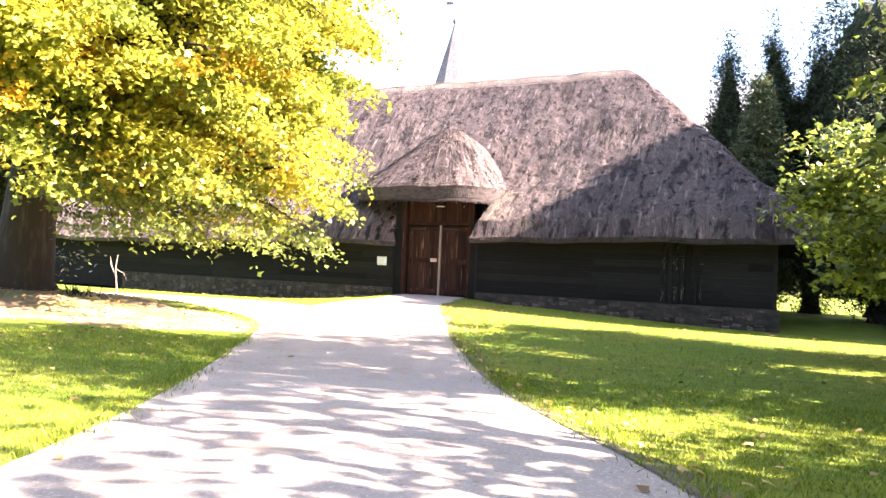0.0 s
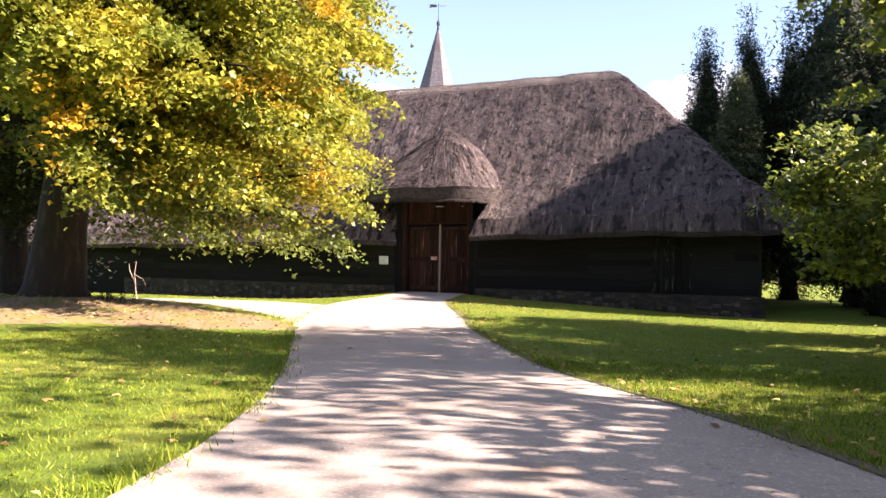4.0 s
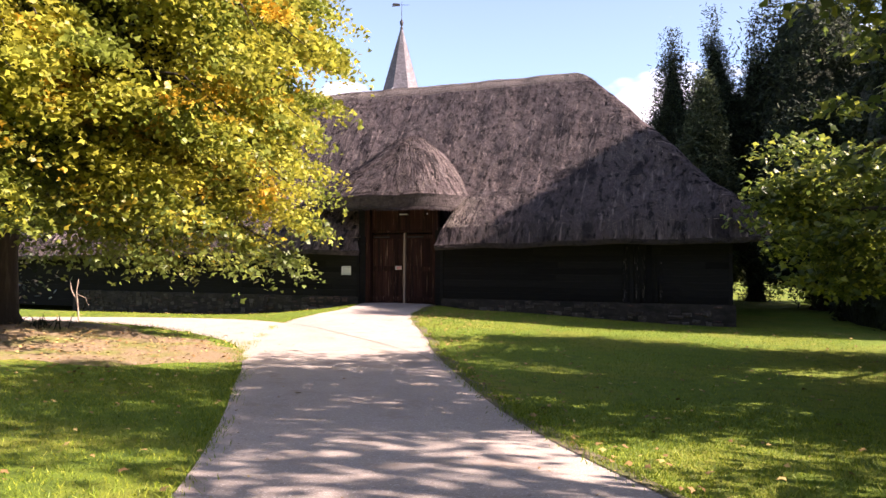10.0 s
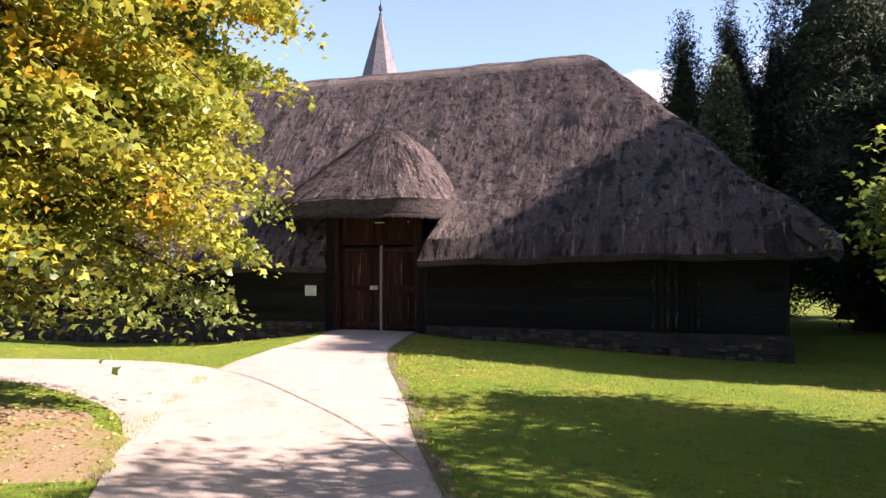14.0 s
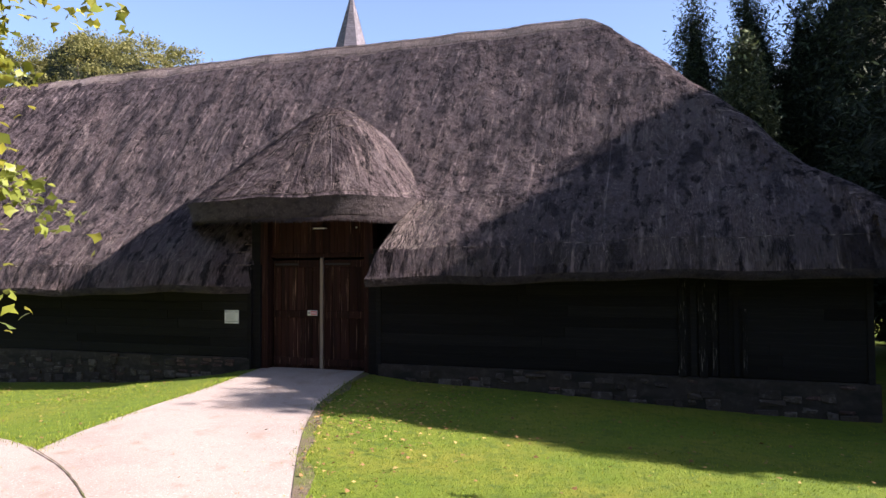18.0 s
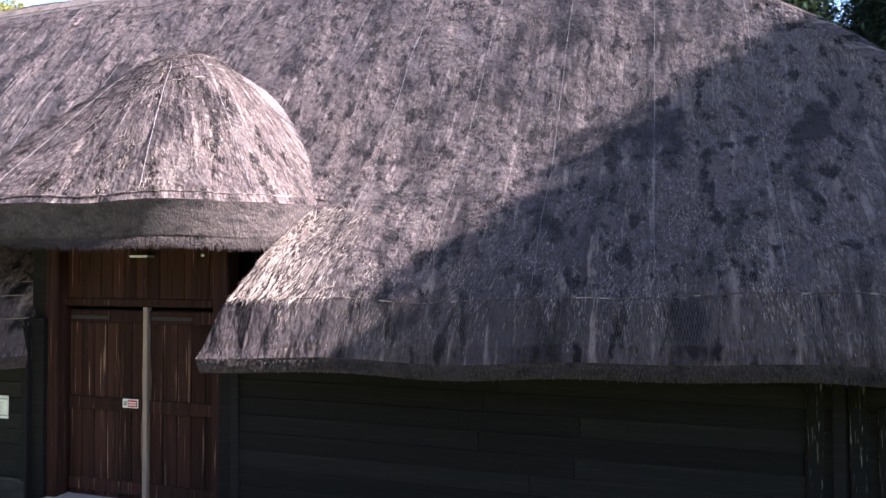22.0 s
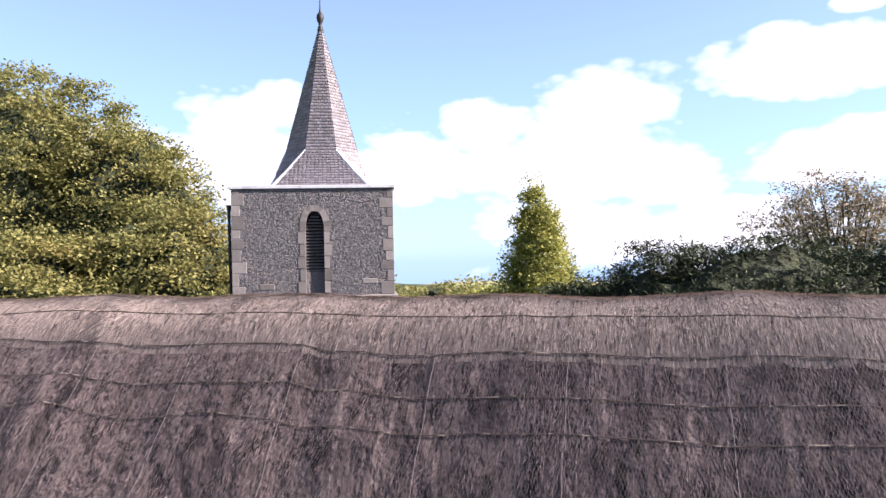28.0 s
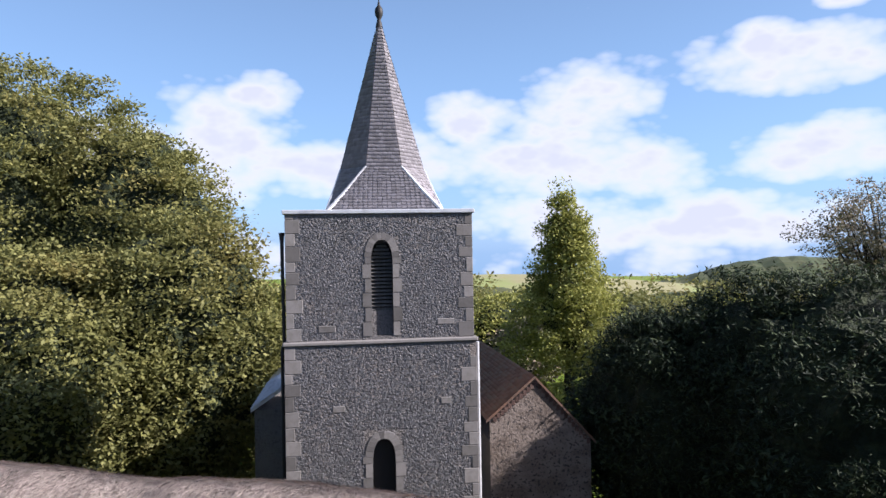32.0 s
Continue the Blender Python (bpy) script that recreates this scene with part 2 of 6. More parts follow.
PALE_STONE = material("pale_rubble", (0.105, 0.09, 0.078), 0.9, vary=[((14, 14, 14), 5, (0.05, 0.042, 0.035), 0.48, 0.62)], bump=[((18, 18, 18), 0.6, 0.02)])
STONE = material("rubble_stone", (0.050, 0.040, 0.033), 0.9, vary=[((14, 14, 14), 5, (0.12, 0.105, 0.095), 0.55, 0.7)], bump=[((18, 18, 18), 0.6, 0.02)], random_object=0.35)
BRICK = material("old_brick", (0.075, 0.045, 0.038), 0.9, vary=[((20, 20, 20), 4, (0.2, 0.14, 0.115), 0.55, 0.7)], bump=[((30, 30, 30), 0.5, 0.01)], random_object=0.35)
MORTAR = material("mortar", (0.036, 0.030, 0.025), 0.95, vary=[((9, 9, 9), 4, (0.06, 0.05, 0.042), 0.5, 0.7), ((1.5, 1.5, 4), 4, (0.02, 0.018, 0.015), 0.48, 0.62)], bump=[((40, 40, 40), 0.5, 0.01)])
GRASS_GROUND = material("lawn_ground", (0.108, 0.165, 0.009), 0.95, vary=[((0.5, 0.5, 0.5), 4, (0.175, 0.19, 0.018), 0.45, 0.65), ((6, 6, 6), 5, (0.065, 0.11, 0.010), 0.5, 0.7)],
                        bump=[((60, 60, 60), 0.8, 0.03)])
PATH_MAT = material("path_concrete", (0.355, 0.30, 0.258), 0.9, vary=[((0.6, 0.6, 0.6), 5, (0.30, 0.25, 0.215), 0.45, 0.65), ((55, 55, 55), 4, (0.52, 0.45, 0.40), 0.54, 0.68), ((24, 24, 24), 5, (0.23, 0.185, 0.16), 0.58, 0.70), ((2.2, 2.2, 2.2), 6, (0.28, 0.215, 0.17), 0.56, 0.72)],
                    bump=[((120, 120, 120), 0.6, 0.006), ((14, 14, 14), 0.4, 0.012)])
BARK = material("bark", (0.034, 0.028, 0.023), 0.95, vary=[((9, 9, 2), 5, (0.066, 0.055, 0.045), 0.5, 0.7)], bump=[((16, 16, 3), 0.9, 0.04)])
MAPLE = material("maple_leaf", (0.345, 0.330, 0.040), 0.45, vary=[((0.9, 0.9, 1.1), 4, (0.185, 0.225, 0.036), 0.44, 0.58), ((0.8, 0.8, 1.0), 3, (0.58, 0.34, 0.03), 0.58, 0.66)], trans=0.5, island=0.35, spec=0.4)
# green leaf colour taken darker to stand for the crown's shaded inside
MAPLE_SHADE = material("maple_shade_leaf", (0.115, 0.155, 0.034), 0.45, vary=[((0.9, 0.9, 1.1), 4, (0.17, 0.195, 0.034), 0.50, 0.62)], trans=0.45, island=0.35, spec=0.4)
BEECH = material("beech_leaf", (0.115, 0.165, 0.034), 0.42, trans=0.5, island=0.4, second=(0.27, 0.29, 0.045), spec=0.5)
HOLLY = material("dark_leaf", (0.02, 0.032, 0.012), 0.4, trans=0.15, island=0.5, second=(0.05, 0.065, 0.02))
YEW = material("yew_needles", (0.022, 0.034, 0.017), 0.7, spec=0.25, trans=0.15, island=0.5, second=(0.045, 0.06, 0.026))
SPRUCE = material("spruce_needles", (0.045, 0.065, 0.03), 0.65, spec=0.3, trans=0.15, island=0.4, second=(0.10, 0.125, 0.05))
FAR_LEAF = material("far_leaf", (0.17, 0.172, 0.058), 0.65, trans=0.4, island=0.2, second=(0.21, 0.20, 0.068), vary=[((0.25, 0.25, 0.25), 3, (0.21, 0.175, 0.056), 0.5, 0.65)])
# near-black green stands in for the shade deep inside the crowns
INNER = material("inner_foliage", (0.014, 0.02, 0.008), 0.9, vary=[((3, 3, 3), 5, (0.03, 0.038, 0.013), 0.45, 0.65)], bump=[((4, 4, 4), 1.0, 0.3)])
RUSSET_LEAF = material("russet_leaf", (0.19, 0.175, 0.12), 0.6, trans=0.3, island=0.35, second=(0.24, 0.18, 0.13))
HEDGE = material("far_wood", (0.045, 0.06, 0.025), 0.9, vary=[((0.05, 0.05, 0.1), 5, (0.08, 0.085, 0.04), 0.45, 0.65)])
FIELD = material("stubble_field", (0.25, 0.23, 0.12), 0.95, vary=[((0.01, 0.01, 0.01), 4, (0.22, 0.25, 0.09), 0.5, 0.6)])
EARTH = material("bare_earth", (0.21, 0.15, 0.085), 0.95, vary=[((1.2, 1.2, 1.2), 5, (0.15, 0.15, 0.035), 0.45, 0.60), ((18, 18, 18), 4, (0.32, 0.23, 0.15), 0.55, 0.7)], bump=[((30, 30, 30), 0.7, 0.02)])
FALLEN = material("fallen_leaf", (0.24, 0.135, 0.05), 0.7, island=0.4, second=(0.33, 0.24, 0.08))
BLADE = material("grass_blade", (0.135, 0.21, 0.011), 0.55, trans=0.3, island=0.4, second=(0.23, 0.25, 0.025))
WHITE = material("white_board", (0.72, 0.72, 0.68), 0.5, vary=[((8, 8, 8), 3, (0.6, 0.6, 0.55), 0.5, 0.7)])
RED = material("red_print", (0.55, 0.035, 0.04), 0.5)
INK = material("grey_print", (0.28, 0.29, 0.27), 0.7)
PALE_INK = material("pale_print", (0.5, 0.5, 0.47), 0.7)
DARK_EARTH = material("dark_earth", (0.13, 0.10, 0.07), 0.95, vary=[((1.4, 1.4, 1.4), 5, (0.10, 0.115, 0.03), 0.45, 0.60), ((20, 20, 20), 4, (0.2, 0.15, 0.10), 0.55, 0.7)], bump=[((30, 30, 30), 0.8, 0.03)])
WIRE = material("galvanised_wire", (0.30, 0.27, 0.27), 0.5, metal=0.3)
NET = material("wire_net", (0.12, 0.105, 0.108), 0.55, metal=0.3)
LIGHT_LEAF = material("light_leaf", (0.25, 0.26, 0.07), 0.55, trans=0.4, island=0.35, second=(0.30, 0.29, 0.08))
FLINT = material("flint", (0.10, 0.097, 0.101), 0.6, spec=0.3, island=0.35, second=(0.155, 0.148, 0.15))
FLINT_BED = material("flint_mortar", (0.142, 0.132, 0.130), 0.95, vary=[((16, 16, 16), 5, (0.09, 0.085, 0.085), 0.50, 0.62), ((1.0, 1.0, 0.6), 3, (0.165, 0.142, 0.13), 0.45, 0.7)],
                     bump=[((22, 22, 22), 0.9, 0.05)])
GABLE_WALL = material("patched_gable", (0.19, 0.155, 0.135), 0.95, vary=[((0.9, 0.9, 1.6), 4, (0.125, 0.098, 0.082), 0.45, 0.6), ((11, 11, 13), 3, (0.04, 0.036, 0.037), 0.57, 0.61), ((30, 30, 30), 4, (0.24, 0.2, 0.175), 0.58, 0.7)], bump=[((12, 12, 13), 0.8, 0.04)])
ASHLAR = material("dressed_stone", (0.158, 0.146, 0.141), 0.9, vary=[((6, 6, 6), 5, (0.13, 0.12, 0.112), 0.46, 0.66)], bump=[((40, 40, 40), 0.3, 0.006)], random_object=0.35)
SHINGLE = material("shingle", (0.195, 0.18, 0.195), 0.75, island=0.22, vary=[((30, 30, 4), 4, (0.15, 0.135, 0.14), 0.5, 0.7)], spec=0.4)
LEAD = material("lead", (0.55, 0.55, 0.57), 0.45, metal=0.4, vary=[((5, 5, 5), 4, (0.4, 0.4, 0.42), 0.5, 0.7)])
IRON = material("iron", (0.035, 0.033, 0.033), 0.6, metal=0.5)
DARK = material("dark_void", (0.01, 0.01, 0.01), 0.95)
LOUVRE = material("louvre_wood", (0.085, 0.082, 0.082), 0.8, vary=[((20, 20, 20), 4, (0.14, 0.13, 0.125), 0.5, 0.7)])
TILE_PIECE = material("clay_tile_piece", (0.21, 0.12, 0.085), 0.9, island=0.35, second=(0.14, 0.105, 0.08))
TILE = material("clay_tile", (0.15, 0.085, 0.06), 0.9, vary=[((3, 3, 3), 5, (0.1, 0.07, 0.055), 0.45, 0.65), ((30, 30, 30), 4, (0.2, 0.12, 0.085), 0.55, 0.7)], bump=[((20, 20, 20), 0.5, 0.02)])


# ---- mesh helpers ----
def put(name, verts, faces, mat, parent=None, label="", uvs=None, smooth=False):
    me = bpy.data.meshes.new(name)
    me.from_pydata([tuple(v) for v in verts], [], [tuple(f) for f in faces])
    me.materials.append(mat)
    if uvs is not None:
        layer = me.uv_layers.new(name="UVMap")
        idx = np.empty(len(me.loops), dtype=np.int32)
        me.loops.foreach_get("vertex_index", idx)
        layer.data.foreach_set("uv", np.asarray(uvs, dtype=np.float32)[idx].ravel())
    if smooth:
        me.polygons.foreach_set("use_smooth", [True] * len(me.polygons))
    me.update()
    ob = new(name, me)
    if parent:
        ob.parent = parent
    if label:
        ob["label"] = label
    return ob


def cloud(name, verts, tris_per, mat, parent=None, label=""):
    """A mesh out of many small loose pieces: verts (n, k, 3) and the faces of one piece."""
    n, k, _ = verts.shape
    faces = (np.asarray(tris_per)[None] + (np.arange(n) * k)[:, None, None]).reshape(-1, len(tris_per[0]))
    me = bpy.data.meshes.new(name)
    me.vertices.add(n * k)
    me.vertices.foreach_set("co", verts.reshape(-1).astype(np.float32))
    w = faces.shape[1]
    me.loops.add(faces.size)
    me.loops.foreach_set("vertex_index", faces.ravel().astype(np.int32))
    me.polygons.add(len(faces))
    me.polygons.foreach_set("loop_start", (np.arange(len(faces)) * w).astype(np.int32))
    me.materials.append(mat)
    me.update(calc_edges=True)
    ob = new(name, me)
    if parent:
        ob.parent = parent
    if label:
        ob["label"] = label
    return ob


def part(name, bm, mat, parent=None, label=""):
    me = bpy.data.meshes.new(name)
    bm.to_mesh(me)
    bm.free()
    me.materials.append(mat)
    ob = new(name, me)
    if parent:
        ob.parent = parent
    if label:
        ob["label"] = label
    return ob


def box_bm(x0, y0, z0, x1, y1, z1, bevel=0.0, wobble=0.0):
    bm = bmesh.new()
    bmesh.ops.create_cube(bm, size=1, matrix=Matrix.Translation(((x0 + x1) / 2, (y0 + y1) / 2, (z0 + z1) / 2)) @ Matrix.Diagonal((x1 - x0, y1 - y0, z1 - z0, 1)))
    if bevel:
        bmesh.ops.bevel(bm, geom=bm.edges[:], offset=bevel, segments=1, affect="EDGES")
    if wobble:
        for v in bm.verts:
            v.co += Vector((random.uniform(-1, 1), random.uniform(-1, 1), random.uniform(-1, 1))) * wobble
    return bm


def box(name, x0, y0, z0, x1, y1, z1, mat, parent=None, label="", bevel=0.006, wobble=0.0):
    return part(name, box_bm(x0, y0, z0, x1, y1, z1, bevel, wobble), mat, parent, label)


def empty(name, x=0, y=0, z=0, rz=0):
    ob = new(name)
    ob.matrix_world = pose(x, y, z, 0, 0, rz)
    return ob


def tube(points, radii, sides=8):
    """Verts and faces of a bent tapered tube."""
    vs, fs = [], []
    pts = [Vector(p) for p in points]
    for i, p in enumerate(pts):
        d = (pts[min(i + 1, len(pts) - 1)] - pts[max(i - 1, 0)]).normalized()
        a = d.orthogonal().normalized() if abs(d.z) < 0.95 else Vector((1, 0, 0))
        a = (a - d * a.dot(d)).normalized()
        b = d.cross(a)
        for k in range(sides):
            t = 2 * math.pi * k / sides
            vs.append(p + (a * math.cos(t) + b * math.sin(t)) * radii[i])
    for i in range(len(pts) - 1):
        for k in range(sides):
            fs.append((i * sides + k, i * sides + (k + 1) % sides, (i + 1) * sides + (k + 1) % sides, (i + 1) * sides + k))
    fs.append(tuple(range(sides))[::-1])
    fs.append(tuple(range((len(pts) - 1) * sides, len(pts) * sides)))
    return vs, fs


def smooth_step(a, b, x):
    t = np.clip((np.asarray(x, dtype=float) - a) / (b - a), 0, 1)
    return t * t * (3 - 2 * t)


# ---- ground ----
def ground_z(x, y):
    """The lie of the land: falling along the barn, rising gently to where the walk begins and under the maple."""
    x, y = np.asarray(x, dtype=float), np.asarray(y, dtype=float)
    z = 0.02 - 0.12 * np.exp(-((y + 9.5) / 4.5) ** 2) + 0.16 * smooth_step(-13, -18, y) * (0.45 + 0.55 * smooth_step(6.0, 9.5, x))
    z = z + 0.35 * np.exp(-((x + 3.4) ** 2 + (y + 11.5) ** 2) / 9.0)
    z = z - 0.27 * smooth_step(2.0, 10.0, x) * smooth_step(-6, -0.5, y)
    # the lawn falls away along the barn, left of the door
    z = z - (0.34 * smooth_step(-1.2, -5.0, x) + 0.18 * smooth_step(-4.0, -9.5, x)) * smooth_step(-5.5, -1.6, y)
    z = z + 0.10 * smooth_step(-2.2, 0.1, y) * smooth_step(-2.2, -1.2, x) * smooth_step(2.6, 1.4, x)
    # beyond the church the land drops into a valley
    return z - 130.0 * smooth_step(90, 900, y)


def axis(lo, hi, fine_lo, fine_hi, step, grow):
    """Grid lines: even between fine_lo and fine_hi, growing wider outside."""
    mid = list(np.arange(fine_lo, fine_hi + step / 2, step))
    up, d = [mid[-1]], step
    while up[-1] < hi:
        d *= grow
        up.append(min(hi, up[-1] + d))
    down, d = [mid[0]], step
    while down[-1] > lo:
        d *= grow
        down.append(max(lo, down[-1] - d))
    return np.array(down[:0:-1] + mid + up[1:])


gx, gy = axis(-2500, 2500, -16, 18, 0.4, 1.35), axis(-400, 4000, -32, 14, 0.4, 1.35)
GX, GY = np.meshgrid(gx, gy)
GZ = ground_z(GX, GY)
nx = len(gx)
gfaces = [(j * nx + i, j * nx + i + 1, (j + 1) * nx + i + 1, (j + 1) * nx + i) for j in range(len(gy) - 1) for i in range(nx - 1)]
ground = put("ground", np.stack([GX, GY, GZ], -1).reshape(-1, 3), gfaces, GRASS_GROUND, smooth=True)
tagged(ground, "green mown lawn with yellowed patches round the barn", "lawn", kind="structure")


def resample(points, n):
    p = np.array(points, dtype=float)
    # two rounds of corner cutting make the edge flow
    for _ in range(2):
        q = np.empty((2 * len(p) - 2, 2))
        q[0::2], q[1::2] = 0.75 * p[:-1] + 0.25 * p[1:], 0.25 * p[:-1] + 0.75 * p[1:]
        p = np.vstack([p[:1], q, p[-1:]])
    d = np.concatenate([[0], np.cumsum(np.hypot(*np.diff(p, axis=0).T))])
    s = np.linspace(0, d[-1], n)
    return np.stack([np.interp(s, d, p[:, 0]), np.interp(s, d, p[:, 1])], -1)


PATH_RIGHT = [(12.6, -32), (12.1, -24), (10.9, -19.5), (9.9, -17.5), (8.0, -14.9), (6.2, -11.6), (4.9, -9.2), (4.35, -7.9), (2.6, -4.7), (1.86, -3.0), (1.55, -2.0), (1.24, 0.2)]
PATH_LEFT = [(9.0, -32), (8.4, -24), (7.45, -19.4), (6.6, -17.4), (5.2, -15.2), (4.2, -13.8), (3.3, -12.4), (2.1, -10.9), (0.8, -8.4), (-0.3, -6.3), (-0.8, -3.8), (-1.05, -1.7), (-1.16, 0.2)]
BRANCH_UP = [(-0.25, -6.1), (-1.3, -5.75), (-2.7, -5.75), (-5.4, -6.4), (-9, -7.4), (-16, -9.5)]
BRANCH_LOW = [(2.3, -11.1), (1.1, -9.75), (-0.5, -8.98), (-2.4, -8.7), (-5, -8.9), (-9, -9.9), (-16, -12)]


def strip(left, right, rows, cols, lift):
    a, b = resample(left, rows), resample(right, rows)
    v = []
    for p, q in zip(a, b):
        for k in range(cols + 1):
            f = k / cols
            x, y = p + (q - p) * f
            v.append((x, y, float(ground_z(x, y)) + lift + 0.012 * math.sin(f * math.pi)))
    f = [(i * (cols + 1) + k, i * (cols + 1) + k + 1, (i + 1) * (cols + 1) + k + 1, (i + 1) * (cols + 1) + k) for i in range(rows - 1) for k in range(cols)]
    return v, f


pv, pf = strip(PATH_LEFT, PATH_RIGHT, 90, 10, 0.012)
tagged(put("path", pv, pf, PATH_MAT, smooth=True), "pale worn concrete path leading to the barn door", "path", kind="structure")
pv, pf = strip(BRANCH_LOW, BRANCH_UP, 60, 8, 0.008)
tagged(put("path_branch", pv, pf, PATH_MAT, smooth=True), "pale concrete side path curving off across the lawn", "path", kind="structure")

# ---- barn ----
barn = tagged(empty("thatched_barn", 0, 0, 0), "long thatched barn with black weatherboarding on a low stone plinth", "barn")
EAVE_Y, RIDGE_Y, BACK_Y = -0.76, 4.75, 10.2
X_LEFT, X_RIGHT = -34.0, 11.0
DOOR_L, DOOR_R = -1.40, 1.57


LATTICE = np.random.default_rng(4).uniform(-1, 1, (256, 256))


def lumps(x, y, size):
    """Smooth uneven relief with bumps of about that size."""
    u, v = np.asarray(x, dtype=float) / size + 300.3, np.asarray(y, dtype=float) / size + 300.7
    i, j = np.floor(u).astype(int), np.floor(v).astype(int)
    f, g = u - i, v - j
    f, g = f * f * (3 - 2 * f), g * g * (3 - 2 * g)
    at = lambda p, q: LATTICE[p % 256, q % 256]
    return (at(i, j) * (1 - f) + at(i + 1, j) * f) * (1 - g) + (at(i, j + 1) * (1 - f) + at(i + 1, j + 1) * f) * g


def roof_z(x, y):
    """Height of the thatch: two slopes and hipped ends, rounded where they meet."""
    x, y = np.asarray(x, dtype=float), np.asarray(y, dtype=float)
    lift = 0.026 * (np.clip(x, -9, 11) - 3.3) * (1 - 0.9 * smooth_step(0.5, 4.2, np.where(y < RIDGE_Y, y, 2 * RIDGE_Y - y)))
    front = 5.76 + 1.186 * (y - 2.383) + lift
    back = 5.76 + 1.186 * (2 * RIDGE_Y - y - 2.383) + lift
    hip = 2.28 + 1.03 * (X_RIGHT - x) + 0.1 * np.sin(np.clip((X_RIGHT - x) / 6.2, 0, 1) * math.pi)
    hip_l = 2.0 + 1.03 * (x - X_LEFT)

    def smin(a, b, k):
        h = np.clip(0.5 + 0.5 * (b - a) / k, 0, 1)
        return b + (a - b) * h - k * h * (1 - h)
    z = smin(smin(front, back, 1.36), smin(hip, hip_l, 0.5), 0.34)
    z = z + (0.18 + 0.06 * smooth_step(0.5, -2.0, x)) * smooth_step(0.9, 2.4, y) * smooth_step(8.6, 7.1, y)
    z = z + 0.24 * smooth_step(EAVE_Y, EAVE_Y + 0.26, y) * smooth_step(1.2, -0.3, y)
    fade = 1 - 0.7 * smooth_step(2.5, 4.2, y)
    z = z + fade * 0.05 * (np.sin(x * 0.9 + y * 0.7) * np.sin(x * 0.37 - y * 0.5 + 1)) + 0.015 * np.sin(x * 3.1 + 2 * np.sin(y * 1.7))
    z = z + (1 - 0.75 * smooth_step(3.6, 4.5, y)) * smooth_step(EAVE_Y, EAVE_Y + 0.6, y) * (0.045 * lumps(x, y * 0.8, 0.55) + 0.032 * lumps(x + 40, y * 0.6, 0.26))
    # thicker cap along the ridge
    z = z + 0.035 * smooth_step(RIDGE_Y - 1.35, RIDGE_Y - 1.22, y) * smooth_step(RIDGE_Y + 1.35, RIDGE_Y + 1.22, y) * smooth_step(6.6, 5.6, x)
    return z


CUT_L, CUT_R = -2.05, 2.35


def eave_line(x):
    """Where the thatch starts at the front: cut back above the door."""
    return EAVE_Y + (1.30 if CUT_L < x < CUT_R else 0.0)


cols = np.unique(np.concatenate([np.arange(X_LEFT, -10, 0.5), np.arange(-10, X_RIGHT + 0.01, 0.085), [CUT_L, CUT_L + 0.002, CUT_R - 0.002, CUT_R, X_RIGHT]]))
LOW_N = 12
UPPER = np.concatenate([np.linspace(0.6, RIDGE_Y + 1.4, 74), np.linspace(RIDGE_Y + 1.6, BACK_Y, 18)])
ROWS_N = LOW_N + len(UPPER)
rv = []
for x in cols:
    ys = np.concatenate([np.linspace(eave_line(x), 0.6, LOW_N, endpoint=False), UPPER])
    for y, z in zip(ys, roof_z(np.full(ROWS_N, x), ys)):
        rv.append((x, y, z))
nc = len(cols)
front_f, hip_f = [], []
for i in range(nc - 1):
    for j in range(ROWS_N - 1):
        a = i * ROWS_N + j
        x, y, z = rv[a]
        hip = (x > 4 and z > 2.28 + 1.03 * (X_RIGHT - x) - 0.25) or (x < X_LEFT + 7 and z > 2.0 + 1.03 * (x - X_LEFT) - 0.25)
        (hip_f if hip else front_f).append((a, a + ROWS_N, a + ROWS_N + 1, a + 1))
roof = put("thatch_roof", rv, front_f, THATCH, barn, "weathered grey-brown thatch under fine wire netting", uvs=[(x, (y if y < RIDGE_Y else 2 * RIDGE_Y - y) * 1.55) for x, y, z in rv], smooth=True)
put("thatch_hip", rv, hip_f, THATCH, barn, "hipped end of the thatched roof", uvs=[(y, x * 1.45) for x, y, z in rv], smooth=True)


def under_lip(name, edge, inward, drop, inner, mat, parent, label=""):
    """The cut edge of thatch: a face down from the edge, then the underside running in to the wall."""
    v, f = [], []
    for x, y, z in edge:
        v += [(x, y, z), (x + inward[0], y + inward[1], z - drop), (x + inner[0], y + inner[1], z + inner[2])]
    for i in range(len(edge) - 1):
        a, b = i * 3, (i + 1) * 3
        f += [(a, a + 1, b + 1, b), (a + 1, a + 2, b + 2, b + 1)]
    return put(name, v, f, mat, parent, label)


front_edge = [rv[i * ROWS_N] for i in range(nc)]
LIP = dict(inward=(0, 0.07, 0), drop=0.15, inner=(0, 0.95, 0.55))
under_lip("eave_edge", [p for p in front_edge if p[0] <= CUT_L], **LIP, mat=THATCH_CUT_SHADED, parent=barn, label="ragged cut edge of the thatch")
under_lip("eave_edge", [p for p in front_edge if p[0] >= CUT_R], **LIP, mat=THATCH_CUT_SHADED, parent=barn)


